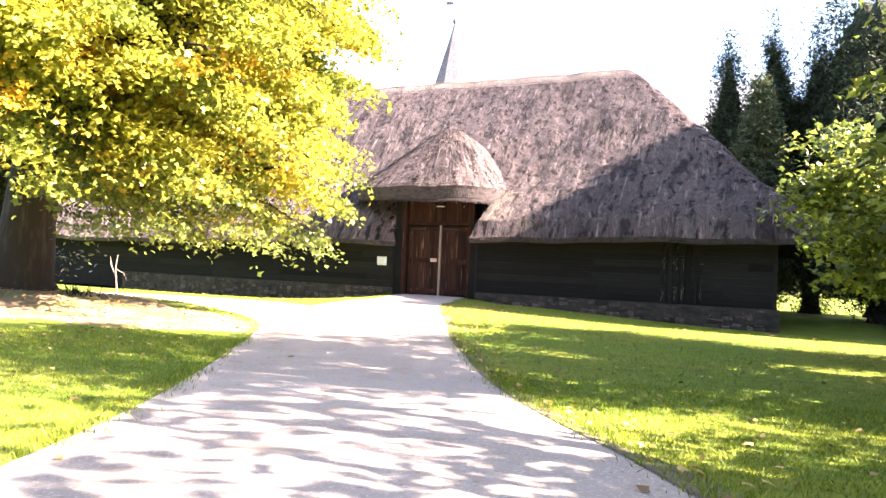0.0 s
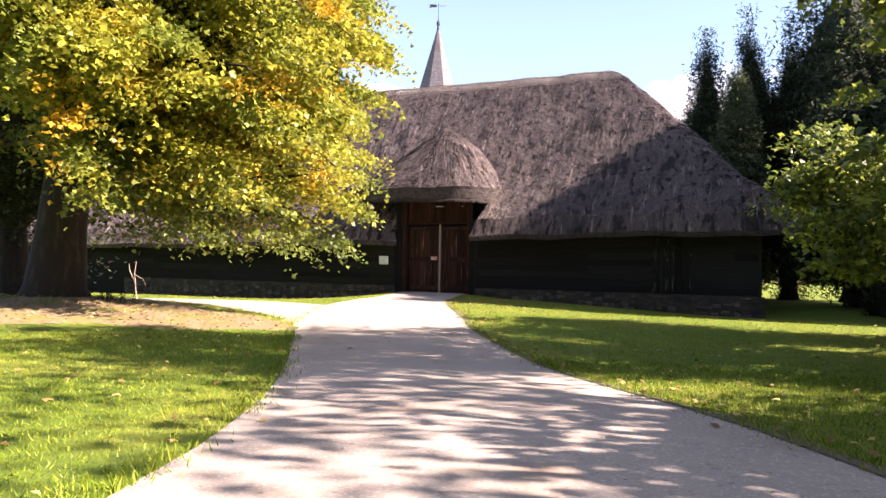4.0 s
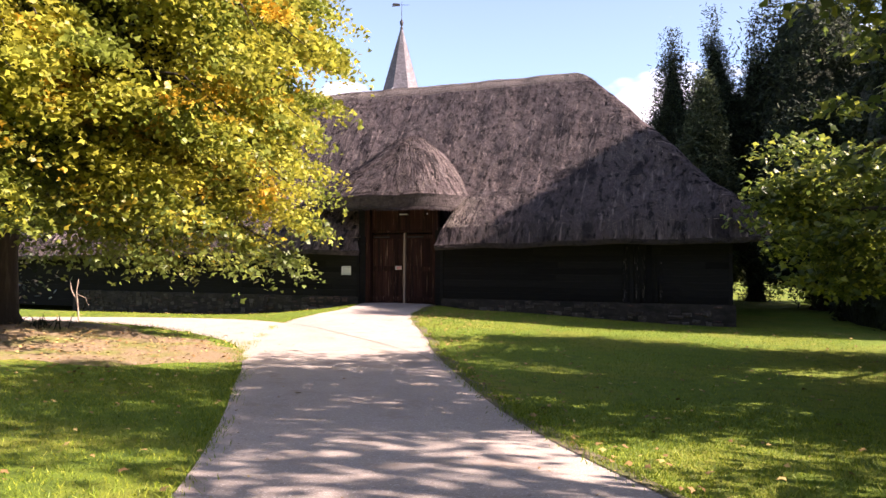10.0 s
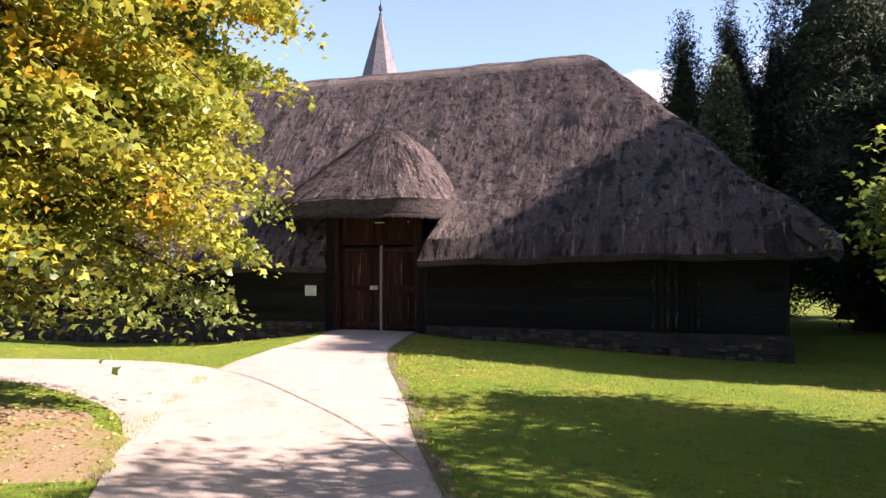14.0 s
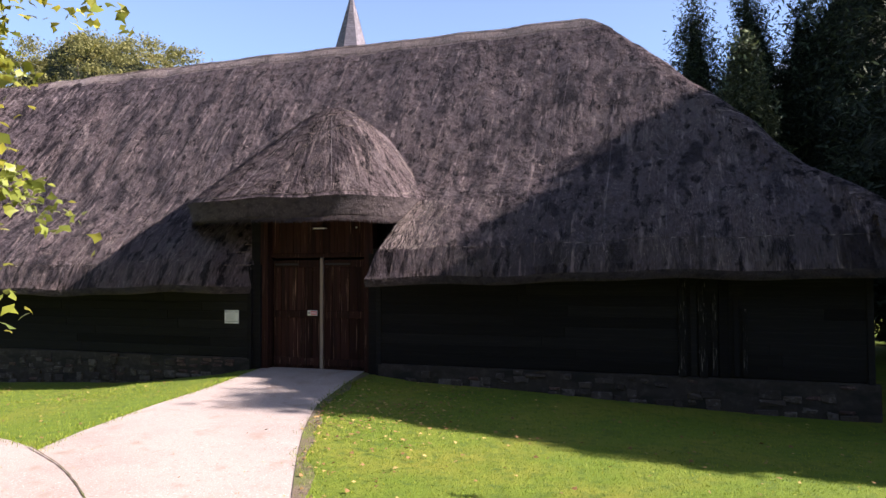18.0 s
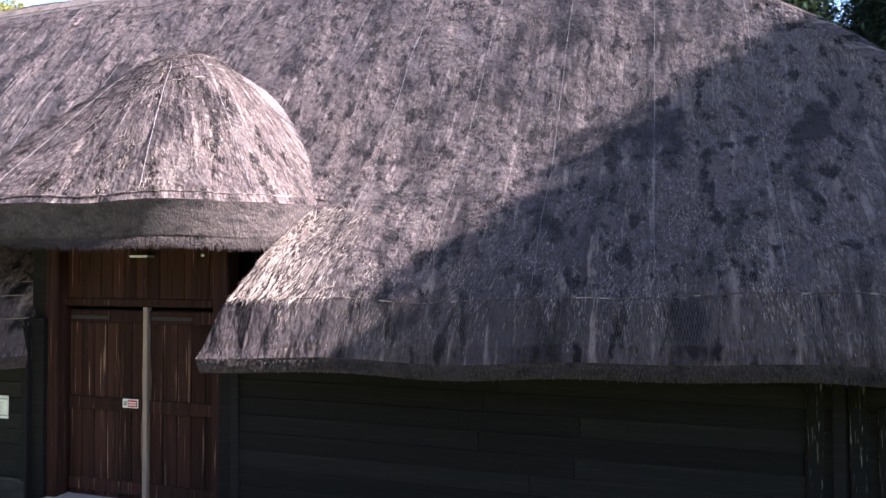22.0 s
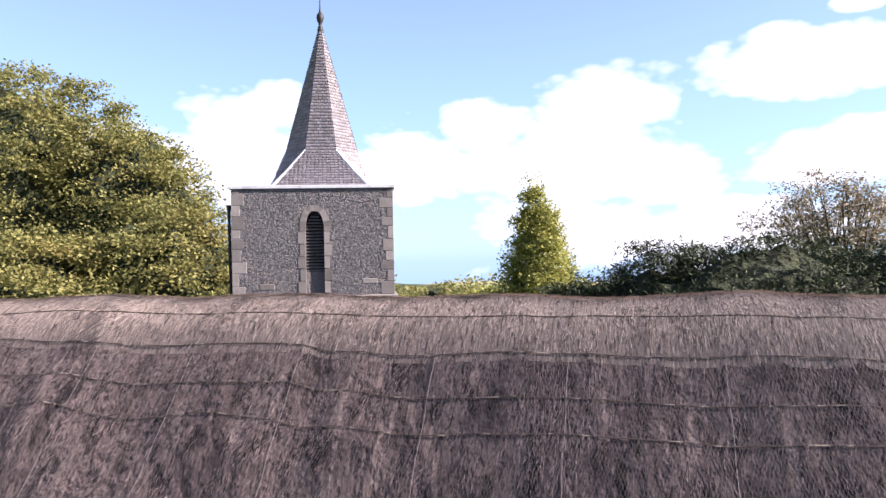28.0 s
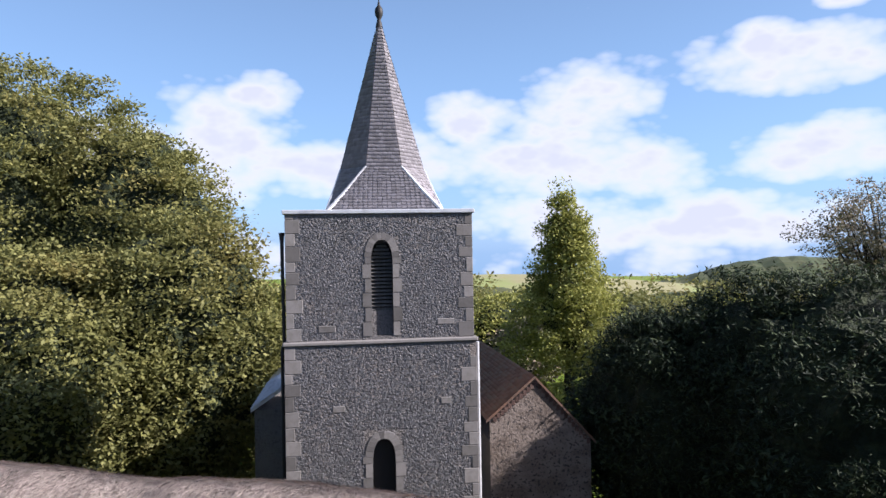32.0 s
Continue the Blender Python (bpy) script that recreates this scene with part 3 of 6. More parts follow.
def cheek(label, outer, inner_low, inner_high, turn):
    """Thatch swept round beside the door: from the line x = outer to an inner edge, turning back into the doorway."""
    v, uv, f, low, side = [], [], [], [], []
    n, m = 16, 22
    for j in range(m + 1):
        q = j / m
        y0 = EAVE_Y + 1.45 * q
        inner = inner_low + (inner_high - inner_low) * q ** 0.9
        for i in range(n + 1):
            p = i / n
            x = outer + (inner - outer) * p
            back = turn * p ** 2.2 * (1 - 0.3 * q)
            z = float(roof_z(x, y0)) - 0.03 * p
            v.append((x, y0 + back, z))
            uv.append((x, y0 * 1.55))
            if j == 0:
                low.append(v[-1])
            if i == n:
                side.append(v[-1])
    w = n + 1
    f = [(j * w + i, j * w + i + 1, (j + 1) * w + i + 1, (j + 1) * w + i) for j in range(m) for i in range(n)]
    put("thatch_cheek", v, f, THATCH, barn, label, uvs=uv, smooth=True)
    if turn:
        for i0, i1, j, sag in ((7, 15, 3, 1), (9, 15, 6, 0), (11, 15, 8, 0)):
            run = [(v[(j + (sag if i == i0 + 3 else 0) * -1) * w + i][0], v[j * w + i][1] - 0.012, v[(j - (sag if i == i0 + 3 else 0)) * w + i][2] + 0.01) for i in range(i0, i1 + 1)]
            sv_, sf_ = tube(run, [0.007] * len(run), 5)
            put("spar", sv_, sf_, PALE_WOOD, barn, "pale split-hazel spar")
    under_lip("eave_edge", low, **LIP, mat=THATCH_CUT_SHADED, parent=barn)
    under_lip("eave_edge", side, (0, 0.04, 0), 0.05, (0, 0.75, 0.1), THATCH_CUT_SHADED, barn)


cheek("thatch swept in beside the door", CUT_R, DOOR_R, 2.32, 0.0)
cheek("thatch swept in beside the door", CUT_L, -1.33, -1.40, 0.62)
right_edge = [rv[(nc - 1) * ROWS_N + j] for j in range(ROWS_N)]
under_lip("eave_edge", right_edge, (-0.10, 0, 0), 0.24, (-0.95, 0, 0.45), THATCH_CUT_SHADED, barn)
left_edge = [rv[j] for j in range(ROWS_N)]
under_lip("eave_edge", left_edge, (0.1, 0, 0), 0.24, (0.95, 0, 0.45), THATCH_CUT_SHADED, barn)
under_lip("eave_edge", [rv[i * ROWS_N + ROWS_N - 1] for i in range(nc)], (0, -0.1, 0), 0.24, (0, -0.95, 0.45), THATCH_CUT_SHADED, barn)

# cap of newer straw along the crest, its colour lightened for sunlight
cap_x, cap_y = np.arange(-12.0, 5.61, 0.12), np.linspace(RIDGE_Y - 0.66, RIDGE_Y + 0.9, 26)
cap_v = [(x, y, float(roof_z(x, y)) + 0.012 * min(1.0, 8 * min(i, 25 - i) / 25)) for x in cap_x for i, y in enumerate(cap_y)]
put("ridge_cap", cap_v, [(i * 26 + j, (i + 1) * 26 + j, (i + 1) * 26 + j + 1, i * 26 + j + 1) for i in range(len(cap_x) - 1) for j in range(25)], CAP_THATCH, barn, "cap of newer straw along the ridge, lightened for the sun", uvs=[(x, y * 1.2) for x, y, z in cap_v], smooth=True)

# canopy of thatch over the door
CAN_X, CAN_Y, CAN_TOP, CAN_BAND, CAN_EAVE, CAN_H = -0.13, 1.18, 5.80, 3.60, 3.24, 2.17
CAN_SIDE_L, CAN_SIDE_R, CAN_Q = 3.25, 2.54, 3.2


def canopy_z(r, ca):
    """Height of the hood at r of the way from its peak to its rim; it is fuller towards +x, and drops in a steep band at the rim."""
    q = min(1.0, r / 0.95)
    soft = (math.sqrt(q * q + 0.012) - 0.1095) / 0.8965
    return CAN_BAND + (CAN_TOP - CAN_BAND) * (1 - soft ** (1.22 + 0.27 * ca)) - (CAN_BAND - CAN_EAVE) * max(0.0, (r - 0.95) / 0.05) ** 1.3


def canopy_point(a, r, lift=0.014):
    ca, sa = math.cos(a), math.sin(a)
    # a squarer plan than an ellipse, with a straight front
    k = (abs(ca) ** CAN_Q + abs(sa) ** CAN_Q) ** (-1 / CAN_Q)
    out = min(r, 0.95) - 0.7 * max(0.0, r - 0.95)
    x, y = CAN_X + ca * k * (CAN_SIDE_L if ca < 0 else CAN_SIDE_R) * out, CAN_Y + sa * k * CAN_H * out
    return x, y, canopy_z(r, ca) + 0.012 * math.sin(a * 9 + r * 5) + 0.022 * float(lumps(x + 9, y, 0.3)) * min(1.0, (1 - r) * 8) + lift


RADII = [*np.linspace(0, 0.95, 27), 0.962, 0.974, 0.987, 1.0]
cv, cuv, cf, rim_f = [], [], [], []
CN, CR = 96, len(RADII) - 1
for i in range(CN + 1):
    a = math.radians(-180 + 180 * i / CN)
    for r in RADII:
        cv.append(canopy_point(a, r, 0.0))
        cuv.append((a * 1.9, r * 3.2))
# behind its peak the hood runs back into the roof
BN = 8
back0 = len(cv)
for i in range(BN + 1):
    for j in range(-CR, CR + 1):
        r = RADII[abs(j)]
        y = CAN_Y + 1.7 * i / BN
        cv.append((CAN_X + (-CAN_SIDE_L if j < 0 else CAN_SIDE_R) * r, y, canopy_z(r, -1 if j < 0 else 1) - 0.1 * (y - CAN_Y)))
        cuv.append((0.3 * y, 1.2 * r * 2.6))
for i in range(BN):
    for j in range(2 * CR):
        a0 = back0 + i * (2 * CR + 1) + j
        cf.append((a0, a0 + 1, a0 + 2 * CR + 2, a0 + 2 * CR + 1))
for i in range(CN):
    for j in range(CR):
        a0, b0 = i * (CR + 1) + j, (i + 1) * (CR + 1) + j
        (cf if j < CR - 4 else rim_f).append((a0, a0 + 1, b0 + 1, b0))
canopy = put("door_canopy", cv, cf, THATCH, barn, "bell-shaped thatched hood over the barn door", uvs=cuv, smooth=True)
# rim split off to take the darkened colour: its shade is painted
put("canopy_rim", cv, rim_f, THATCH_CUT_SHADED, barn, "upright trimmed rim of the thatched hood, darkened for shade", smooth=True)
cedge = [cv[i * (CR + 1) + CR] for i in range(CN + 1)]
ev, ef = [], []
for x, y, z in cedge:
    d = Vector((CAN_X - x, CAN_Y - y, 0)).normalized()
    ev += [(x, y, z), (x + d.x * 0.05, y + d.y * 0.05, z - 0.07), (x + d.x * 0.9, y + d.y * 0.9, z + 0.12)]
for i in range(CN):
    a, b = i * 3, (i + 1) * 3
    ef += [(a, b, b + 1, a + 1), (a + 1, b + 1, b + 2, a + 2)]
put("canopy_edge", ev, ef, THATCH_CUT_SHADED, barn, "ragged cut edge of the thatched hood")

# walls: dark weatherboards on a plinth
WALL_Y = -0.06
box("wall", X_LEFT + 0.7, WALL_Y, -0.3, DOOR_L + 0.25, WALL_Y + 0.25, 2.3, BLACK_BOARD, barn, "black weatherboarded wall", 0)
box("wall", DOOR_R - 0.22, WALL_Y, -0.3, 10.05, WALL_Y + 0.25, 2.5, BLACK_BOARD, barn, "", 0)
box("wall", 9.80, WALL_Y + 0.26, -0.3, 10.05, 9.5, 2.3, BLACK_BOARD, barn, "", 0)
box("wall", X_LEFT + 0.7, WALL_Y + 0.26, -0.3, X_LEFT + 0.95, 9.5, 2.3, BLACK_BOARD, barn, "", 0)
box("wall", X_LEFT + 0.96, 9.25, -0.3, 9.79, 9.5, 2.3, BLACK_BOARD, barn, "", 0)
box("inner_wall", DOOR_L + 0.2, 0.6, -0.1, DOOR_R - 0.2, 0.7, 3.9, DARK, barn, "", 0)


# door: two boarded leaves in a heavy frame
def door_leaf(x0, x1, z0, z1, planks):
    leaf = box("door_leaf", x0, 0.19, z0, x1, 0.23, z1, DOOR_WOOD, barn, "ledged door leaf of reddish-brown boards", 0.004)
    w = (x1 - x0) / planks
    for i in range(planks):
        a = x0 + i * w
        top = z1 - random.uniform(0, 0.012)
        box("plank", a + 0.004, 0.165, z0 + 0.01, a + w - 0.004, 0.192, top, DOOR_WOOD, leaf, "", 0.005, 0.001)
    for z in (z0 + 1.06, z1 - 0.16, z0 + 0.08):
        box("ledge", x0 + 0.02, 0.135, z, x1 - 0.02, 0.168, z + 0.15, DOOR_WOOD, leaf, "", 0.008)
    box("hinge", x0 + 0.05, 0.128, z1 - 0.115, x0 + 0.62, 0.137, z1 - 0.075, IRON, leaf, "black iron strap hinge", 0.002)
    return leaf


box("reveal", DOOR_L - 0.02, 0.02, 0.0, -1.205, 0.6, 3.6, BLACK_BOARD, barn, "dark boarded side of the doorway", 0.004)
box("reveal", 1.41, 0.02, 0.0, DOOR_R + 0.05, 0.6, 2.6, BLACK_BOARD, barn, "", 0.004)
door_leaf(-0.97, 0.155, 0.13, 2.40, 6)
door_leaf(0.225, 1.20, 0.13, 2.40, 5)
box("stile", 0.158, 0.12, 0.13, 0.222, 0.20, 2.44, PALE_WOOD, barn, "pale weathered centre stile", 0.006)
box("lintel", -1.16, 0.135, 2.44, 1.42, 0.24, 2.54, DOOR_WOOD, barn, "heavy timber lintel", 0.015)
for i in range(13):
    a = -1.0 + i * 0.172
    box("board", a, 0.15, 2.54, a + 0.166, 0.18, 3.75, DOOR_WOOD, barn, "", 0.004)
for x in (-1.20, 1.21):
    box("post", x, 0.0, 0.0, x + 0.19, 0.24, 3.7, DOOR_WOOD, barn, "square oak door post", 0.015)
box("threshold", -1.0, 0.02, 0.0, 1.2, 0.25, 0.125, STONE, barn, "worn stone threshold", 0.015)

# ---- trees ----


def leaf_shapes(centres, size, kind, rng, up=0.5):
    """Leaves as small bent blades round the given places: (n, k, 3)."""
    n = len(centres)
    nrm = rng.normal(size=(n, 3))
    nrm[:, 2] = np.abs(nrm[:, 2]) + up
    nrm /= np.linalg.norm(nrm, axis=1)[:, None]
    a = np.cross(nrm, rng.normal(size=(n, 3)))
    a /= np.linalg.norm(a, axis=1)[:, None]
    b = np.cross(nrm, a)
    s = size * rng.uniform(0.6, 1.3, n)[:, None]
    a, b, c = a * s, b * s, nrm * s
    if kind == "lobed":
        pts = [-0.5 * a, -0.15 * a + 0.52 * b - 0.1 * c, 0.12 * a + 0.2 * b, 0.62 * a - 0.12 * c, 0.12 * a - 0.2 * b, -0.15 * a - 0.52 * b - 0.1 * c]
        tris = [(0, 1, 2), (0, 2, 4), (2, 3, 4), (0, 4, 5)]
    elif kind == "needle":
        pts = [-0.6 * a, 0.16 * b - 0.05 * c, 0.7 * a - 0.25 * c, -0.16 * b - 0.05 * c]
        tris = [(0, 1, 2), (0, 2, 3)]
    else:
        pts = [-0.55 * a, 0.32 * b - 0.08 * c, 0.55 * a - 0.12 * c, -0.32 * b - 0.08 * c]
        tris = [(0, 1, 2), (0, 2, 3)]
    return np.stack([centres + p for p in pts], 1), tris


def crown_points(n_clumps, per, centre, radii, rng, hollow=0.45, flat=0.45, clump=0.7, lumps=1.7, bottom=-1.0, cone=0.0, uneven=1.0):
    """Places of leaves: clumps through an uneven ellipsoid (or cone), with gaps between."""
    c, out = [], np.array(centre)
    ph = rng.uniform(0, 6.28, 6)
    while len(c) < n_clumps:
        d = rng.normal(size=3)
        d /= np.linalg.norm(d)
        if d[2] < bottom:
            continue
        wob = 1 + uneven * (0.16 * math.sin(lumps * 2 * d[0] + ph[0]) * math.sin(lumps * 2.3 * d[2] + ph[1]) + 0.14 * math.sin(lumps * 3.1 * d[1] + ph[2]) + 0.1 * math.sin(lumps * 5 * d[0] + ph[3]) * math.sin(lumps * 4.3 * d[1] + ph[4]))
        r = hollow + (1 - hollow) * rng.random() ** 0.6
        p = d * np.array(radii) * wob * r
        if cone:
            h = (p[2] / radii[2] + 1) / 2
            p[:2] *= np.clip(1.25 - cone * h, 0.04, 2)
        c.append(out + p)
    c = np.array(c)
    size = rng.uniform(0.6, 1.3, n_clumps)
    pts = np.repeat(c, per, 0) + np.clip(rng.normal(size=(n_clumps * per, 3)), -1.7, 1.7) * np.array([clump, clump, clump * flat]) * np.repeat(size, per)[:, None]
    return pts, c


def tree(name, base, trunk_r, height, centre, radii, mat, n_clumps, per, leaf, label, category, kind="oval", seed=1, limbs=7, group="", core=0.0, core_rough=1.0, lobes=(), **kw):
    rng = np.random.default_rng(seed)
    root = tagged(empty(name, *base), label, category, group)
    off = np.array(base)
    pts, clumps = crown_points(n_clumps, per, np.array(centre) - off, radii, rng, **kw)
    for spot, size, count in lobes:
        q, k = crown_points(count, per, np.array(spot) - off, size, rng, 0.3, 0.4, 0.3)
        pts, clumps = np.concatenate([pts, q]), np.concatenate([clumps, k])
    fork = height
    bend = rng.uniform(-0.2, 0.2, 2)
    path3 = [(0, 0, -0.3), (0, 0, 0.25), (bend[0] * 0.4, bend[1] * 0.4, fork * 0.5), (bend[0], bend[1], fork), (bend[0] * 1.4, bend[1] * 1.4, fork + radii[2] * 0.9)]
    v, f = tube(path3, [trunk_r * 1.7, trunk_r * 1.15, trunk_r, trunk_r * 0.8, trunk_r * 0.15], 12)
    put("trunk", v, f, BARK, root, "", smooth=True)
    pick = rng.choice(len(clumps), min(limbs, len(clumps)), replace=False)
    for k in pick:
        e = clumps[k] * np.array([0.9, 0.9, 1.0])
        s = np.array([bend[0], bend[1], fork * rng.uniform(0.75, 1.25)])
        m1, m2 = s + (e - s) * 0.35 + rng.normal(size=3) * 0.2 + [0, 0, 0.3], s + (e - s) * 0.7 + rng.normal(size=3) * 0.2 + [0, 0, 0.25]
        v, f = tube([s, m1, m2, e], [trunk_r * 0.42, trunk_r * 0.28, trunk_r * 0.16, trunk_r * 0.05], 7)
        put("limb", v, f, BARK, root, "", smooth=True)
    lv, lt = leaf_shapes(pts, leaf, kind, rng)
    cloud("crown", lv, lt, mat, root)
    # solid dark lump inside the crown: shade put in as shape and colour
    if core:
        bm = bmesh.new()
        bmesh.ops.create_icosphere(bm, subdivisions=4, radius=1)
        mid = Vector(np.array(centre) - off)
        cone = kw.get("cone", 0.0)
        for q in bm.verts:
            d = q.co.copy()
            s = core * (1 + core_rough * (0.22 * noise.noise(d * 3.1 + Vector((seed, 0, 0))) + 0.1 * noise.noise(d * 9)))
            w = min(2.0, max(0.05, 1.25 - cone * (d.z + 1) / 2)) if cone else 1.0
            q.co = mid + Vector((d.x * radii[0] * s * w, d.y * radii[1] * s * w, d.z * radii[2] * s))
        part("inner_foliage", bm, INNER, root, "solid dark core standing for shade inside the crown")
    return root


def leaf_sprays(starts, ends, rng, per, spread, leaf_gap=0.35):
    """Boughs that arch outwards from start to end and carry flat drooping sprays of leaves along their outer part."""
    boughs, spots = [], []
    for p, e in zip(starts, ends):
        rise = np.array([0, 0, 0.16 * np.linalg.norm(e - p)])
        mid1, mid2 = p + (e - p) * 0.4 + rise + rng.normal(0, 0.12, 3), p + (e - p) * 0.75 + rise * 0.9 + rng.normal(0, 0.12, 3)
        boughs.append([p, mid1, mid2, e])
        out = (e - p) * np.array([1, 1, 0])
        out /= np.linalg.norm(out) + 1e-6
        side = np.array([-out[1], out[0], 0])
        for t in np.arange(0.42, 1.06, leaf_gap / max(1.2, np.linalg.norm(e - p)) * 1.9):
            c = (1 - t) ** 3 * p + 3 * (1 - t) ** 2 * t * mid1 + 3 * (1 - t) * t * t * mid2 + t ** 3 * e + rng.normal(0, 0.12, 3)
            s = spread * rng.uniform(0.65, 1.25) * (1.15 - 0.35 * t)
            u, v = np.clip(rng.normal(0, 0.62, (2, per)), -1.25, 1.25)
            drop = -0.30 * (u ** 2 + v ** 2) * s - 0.16 * u * s
            spots.append(c + out * (u * s)[:, None] + side * (v * s)[:, None] + np.array([0, 0, 1.0]) * (drop + rng.normal(0, 0.09, per))[:, None])
    return np.concatenate(spots), boughs


def maple_tree():
    rng = np.random.default_rng(11)
    base = np.array([-3.3, -11.4, 0.25])
    root = tagged(empty("maple_tree", *base), "large maple with yellowing autumn leaves beside the path", "tree")
    v, f = tube([(0, 0, -0.3), (0, 0, 0.2), (0.05, 0.05, 1.3), (0.15, 0.1, 2.6), (0.5, 0.0, 4.6), (0.9, -0.2, 8.0)], [0.85, 0.58, 0.47, 0.42, 0.3, 0.08], 14)
    put("trunk", v, f, BARK, root, "", smooth=True)
    mid, radii = np.array([3.2, -0.5, 5.85]), np.array([3.6, 4.3, 4.9])
    starts, ends = [], []
    while len(ends) < 330:
        d = rng.normal(size=3)
        d /= np.linalg.norm(d)
        if d[2] < -0.9 or (d[0] < -0.35 and rng.random() < 0.2):
            continue
        wob = 1 + 0.10 * math.sin(5 * d[0] + 1) * math.sin(6 * d[2]) + 0.08 * math.sin(7 * d[1] + 2)
        e = mid + d * radii * wob * rng.uniform(0.86, 1.0)
        if e[2] < 1.35 or (e[2] < 4.4 and e[0] + base[0] - 9.45 < -1.32 * (e[1] + base[1] + 21.1)):
            continue
        p = np.array([0.3 + 0.5 * d[0], 0.3 * d[1], 0]) + [0, 0, min(8.0, max(2.0, e[2] * 0.72))]
        starts.append(p + (e - p) * rng.uniform(0.2, 0.45))
        ends.append(e)
    # boughs in front of the trunk
    for k in range(56):
        e = np.array([-3.4, -12.9, 5.7] if k % 3 == 0 else [0.7, -14.3, 4.1]) + rng.normal(0, 1, 3) * ((0.95, 0.5, 1.15) if k % 3 == 0 else (0.75, 0.5, 0.55)) - base
        if e[2] > 2.9:
            starts.append(np.array([e[0] * 0.35, e[1] * 0.35, e[2] + 0.3]))
            ends.append(e)
    # boughs reaching out over the path and hanging low in front of the barn
    for x, y, z in ((3.9, -11.5, 4.5), (3.5, -11.2, 3.6), (3.2, -11.9, 5.6), (2.75, -9.5, 2.1), (2.6, -9.8, 3.0), (2.5, -10.4, 3.9), (2.2, -9.4, 1.5), (1.3, -9.9, 1.7), (1.7, -10.6, 1.35), (0.4, -10.8, 1.5), (-0.3, -11.8, 1.5), (0.5, -11.3, 2.4), (-0.3, -11.2, 2.1), (0.9, -11.6, 2.9), (-0.9, -11.5, 2.0), (0.1, -11.6, 2.7), (-0.5, -11.4, 2.7), (1.3, -11.3, 3.3), (0.3, -11.2, 3.2),
                    (2.1, -8.9, 2.3), (2.0, -8.8, 3.0), (1.5, -9.1, 1.7), (2.15, -9.2, 3.8), (3.0, -10.6, 2.6), (1.2, -12.2, 1.6), (2.4, -12.6, 2.3), (3.6, -12.4, 4.4), (3.3, -12.8, 3.4)):
        e = np.array([x, y, z]) - base
        starts.append(np.array([e[0] * 0.45, e[1] * 0.45, e[2] + 0.5]))
        ends.append(e)
    pts, boughs = leaf_sprays(starts, ends, rng, 215, 0.56)
    for k, path in enumerate(boughs):
        if k % 3 == 0 or k >= 330:
            v, f = tube(path, [0.05, 0.035, 0.02, 0.006], 5)
            put("bough", v, f, BARK, root, "", smooth=True)
    for e in (mid + [-0.5, 1.5, -0.5], mid + [1.2, -0.4, 0.6], mid + [-0.6, -1.8, -0.6], mid + [0.4, 1.2, 2.2], mid + [-1.6, 0.2, 2.0], mid + [1.0, 1.3, -1.6], mid + [1.4, -1.4, -1.8]):
        v, f = tube([(0.15, 0.1, 2.4), (0.3 + e[0] * 0.3, 0.1 + e[1] * 0.3, 2.4 + (e[2] - 2.4) * 0.45), tuple(e)], [0.24, 0.15, 0.06], 8)
        put("limb", v, f, BARK, root, "", smooth=True)
    lv, lt = leaf_shapes(pts, 0.092, "lobed", rng, up=0.35)
    # inner and low leaves: still green, and darkened in colour for shade
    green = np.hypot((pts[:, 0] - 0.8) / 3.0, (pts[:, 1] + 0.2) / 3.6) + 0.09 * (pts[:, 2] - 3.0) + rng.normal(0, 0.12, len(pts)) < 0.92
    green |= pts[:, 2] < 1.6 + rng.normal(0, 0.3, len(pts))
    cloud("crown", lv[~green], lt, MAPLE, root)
    cloud("inner_crown", lv[green], lt, MAPLE_SHADE, root, "green inner and low leaves of the maple, darkened for shade")
    # dark lump in the middle stands for shade and blocks the sun
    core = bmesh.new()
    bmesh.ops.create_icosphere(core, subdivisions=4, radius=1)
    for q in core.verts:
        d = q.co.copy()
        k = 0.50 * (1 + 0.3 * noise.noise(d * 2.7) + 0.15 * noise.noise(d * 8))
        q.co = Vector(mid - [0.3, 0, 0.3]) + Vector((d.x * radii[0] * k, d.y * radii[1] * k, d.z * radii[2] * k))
    part("inner_foliage", core, INNER, root, "solid dark core standing for shade inside the crown")


maple_tree()
tree("beech_tree", (13.8, -11.6, 0.0), 0.35, 1.8, (13.8, -11.6, 3.3), (3.1, 3.0, 2.5), BEECH, 300, 66, 0.115,
     "green broadleaved tree at the edge of the lawn", "tree", "lobed", 12, 14, clump=0.33, flat=0.3, hollow=0.5, core=0.34, uneven=0.55,
     lobes=[((13.8, -8.2, 2.2), (1.5, 0.9, 1.6), 80), ((15.0, -7.6, 1.6), (1.6, 0.9, 1.4), 80), ((14.8, -8.6, 4.0), (1.8, 0.9, 1.1), 80), ((14.2, -14.4, 5.6), (2.3, 1.7, 1.7), 90), ((11.4, -13.4, 4.7), (1.5, 1.4, 1.3), 80),
            ((11.6, -7.2, 2.5), (1.3, 0.8, 1.2), 60), ((10.7, -6.8, 2.3), (0.65, 0.5, 1.0), 26), ((11.5, -7.6, 1.5), (0.9, 0.7, 0.6), 26)])
# the next two stand out of view, added to shade the lawn
tree("beech_tree", (15.8, -17.8, 0.0), 0.2, 1.0, (15.8, -17.0, 1.75), (3.0, 2.7, 1.7), BEECH, 560, 55, 0.14, "unseen low green tree added to shade the right of the lawn", "tree", "oval", 18, 8, clump=0.45, hollow=0.4, core=0.5)
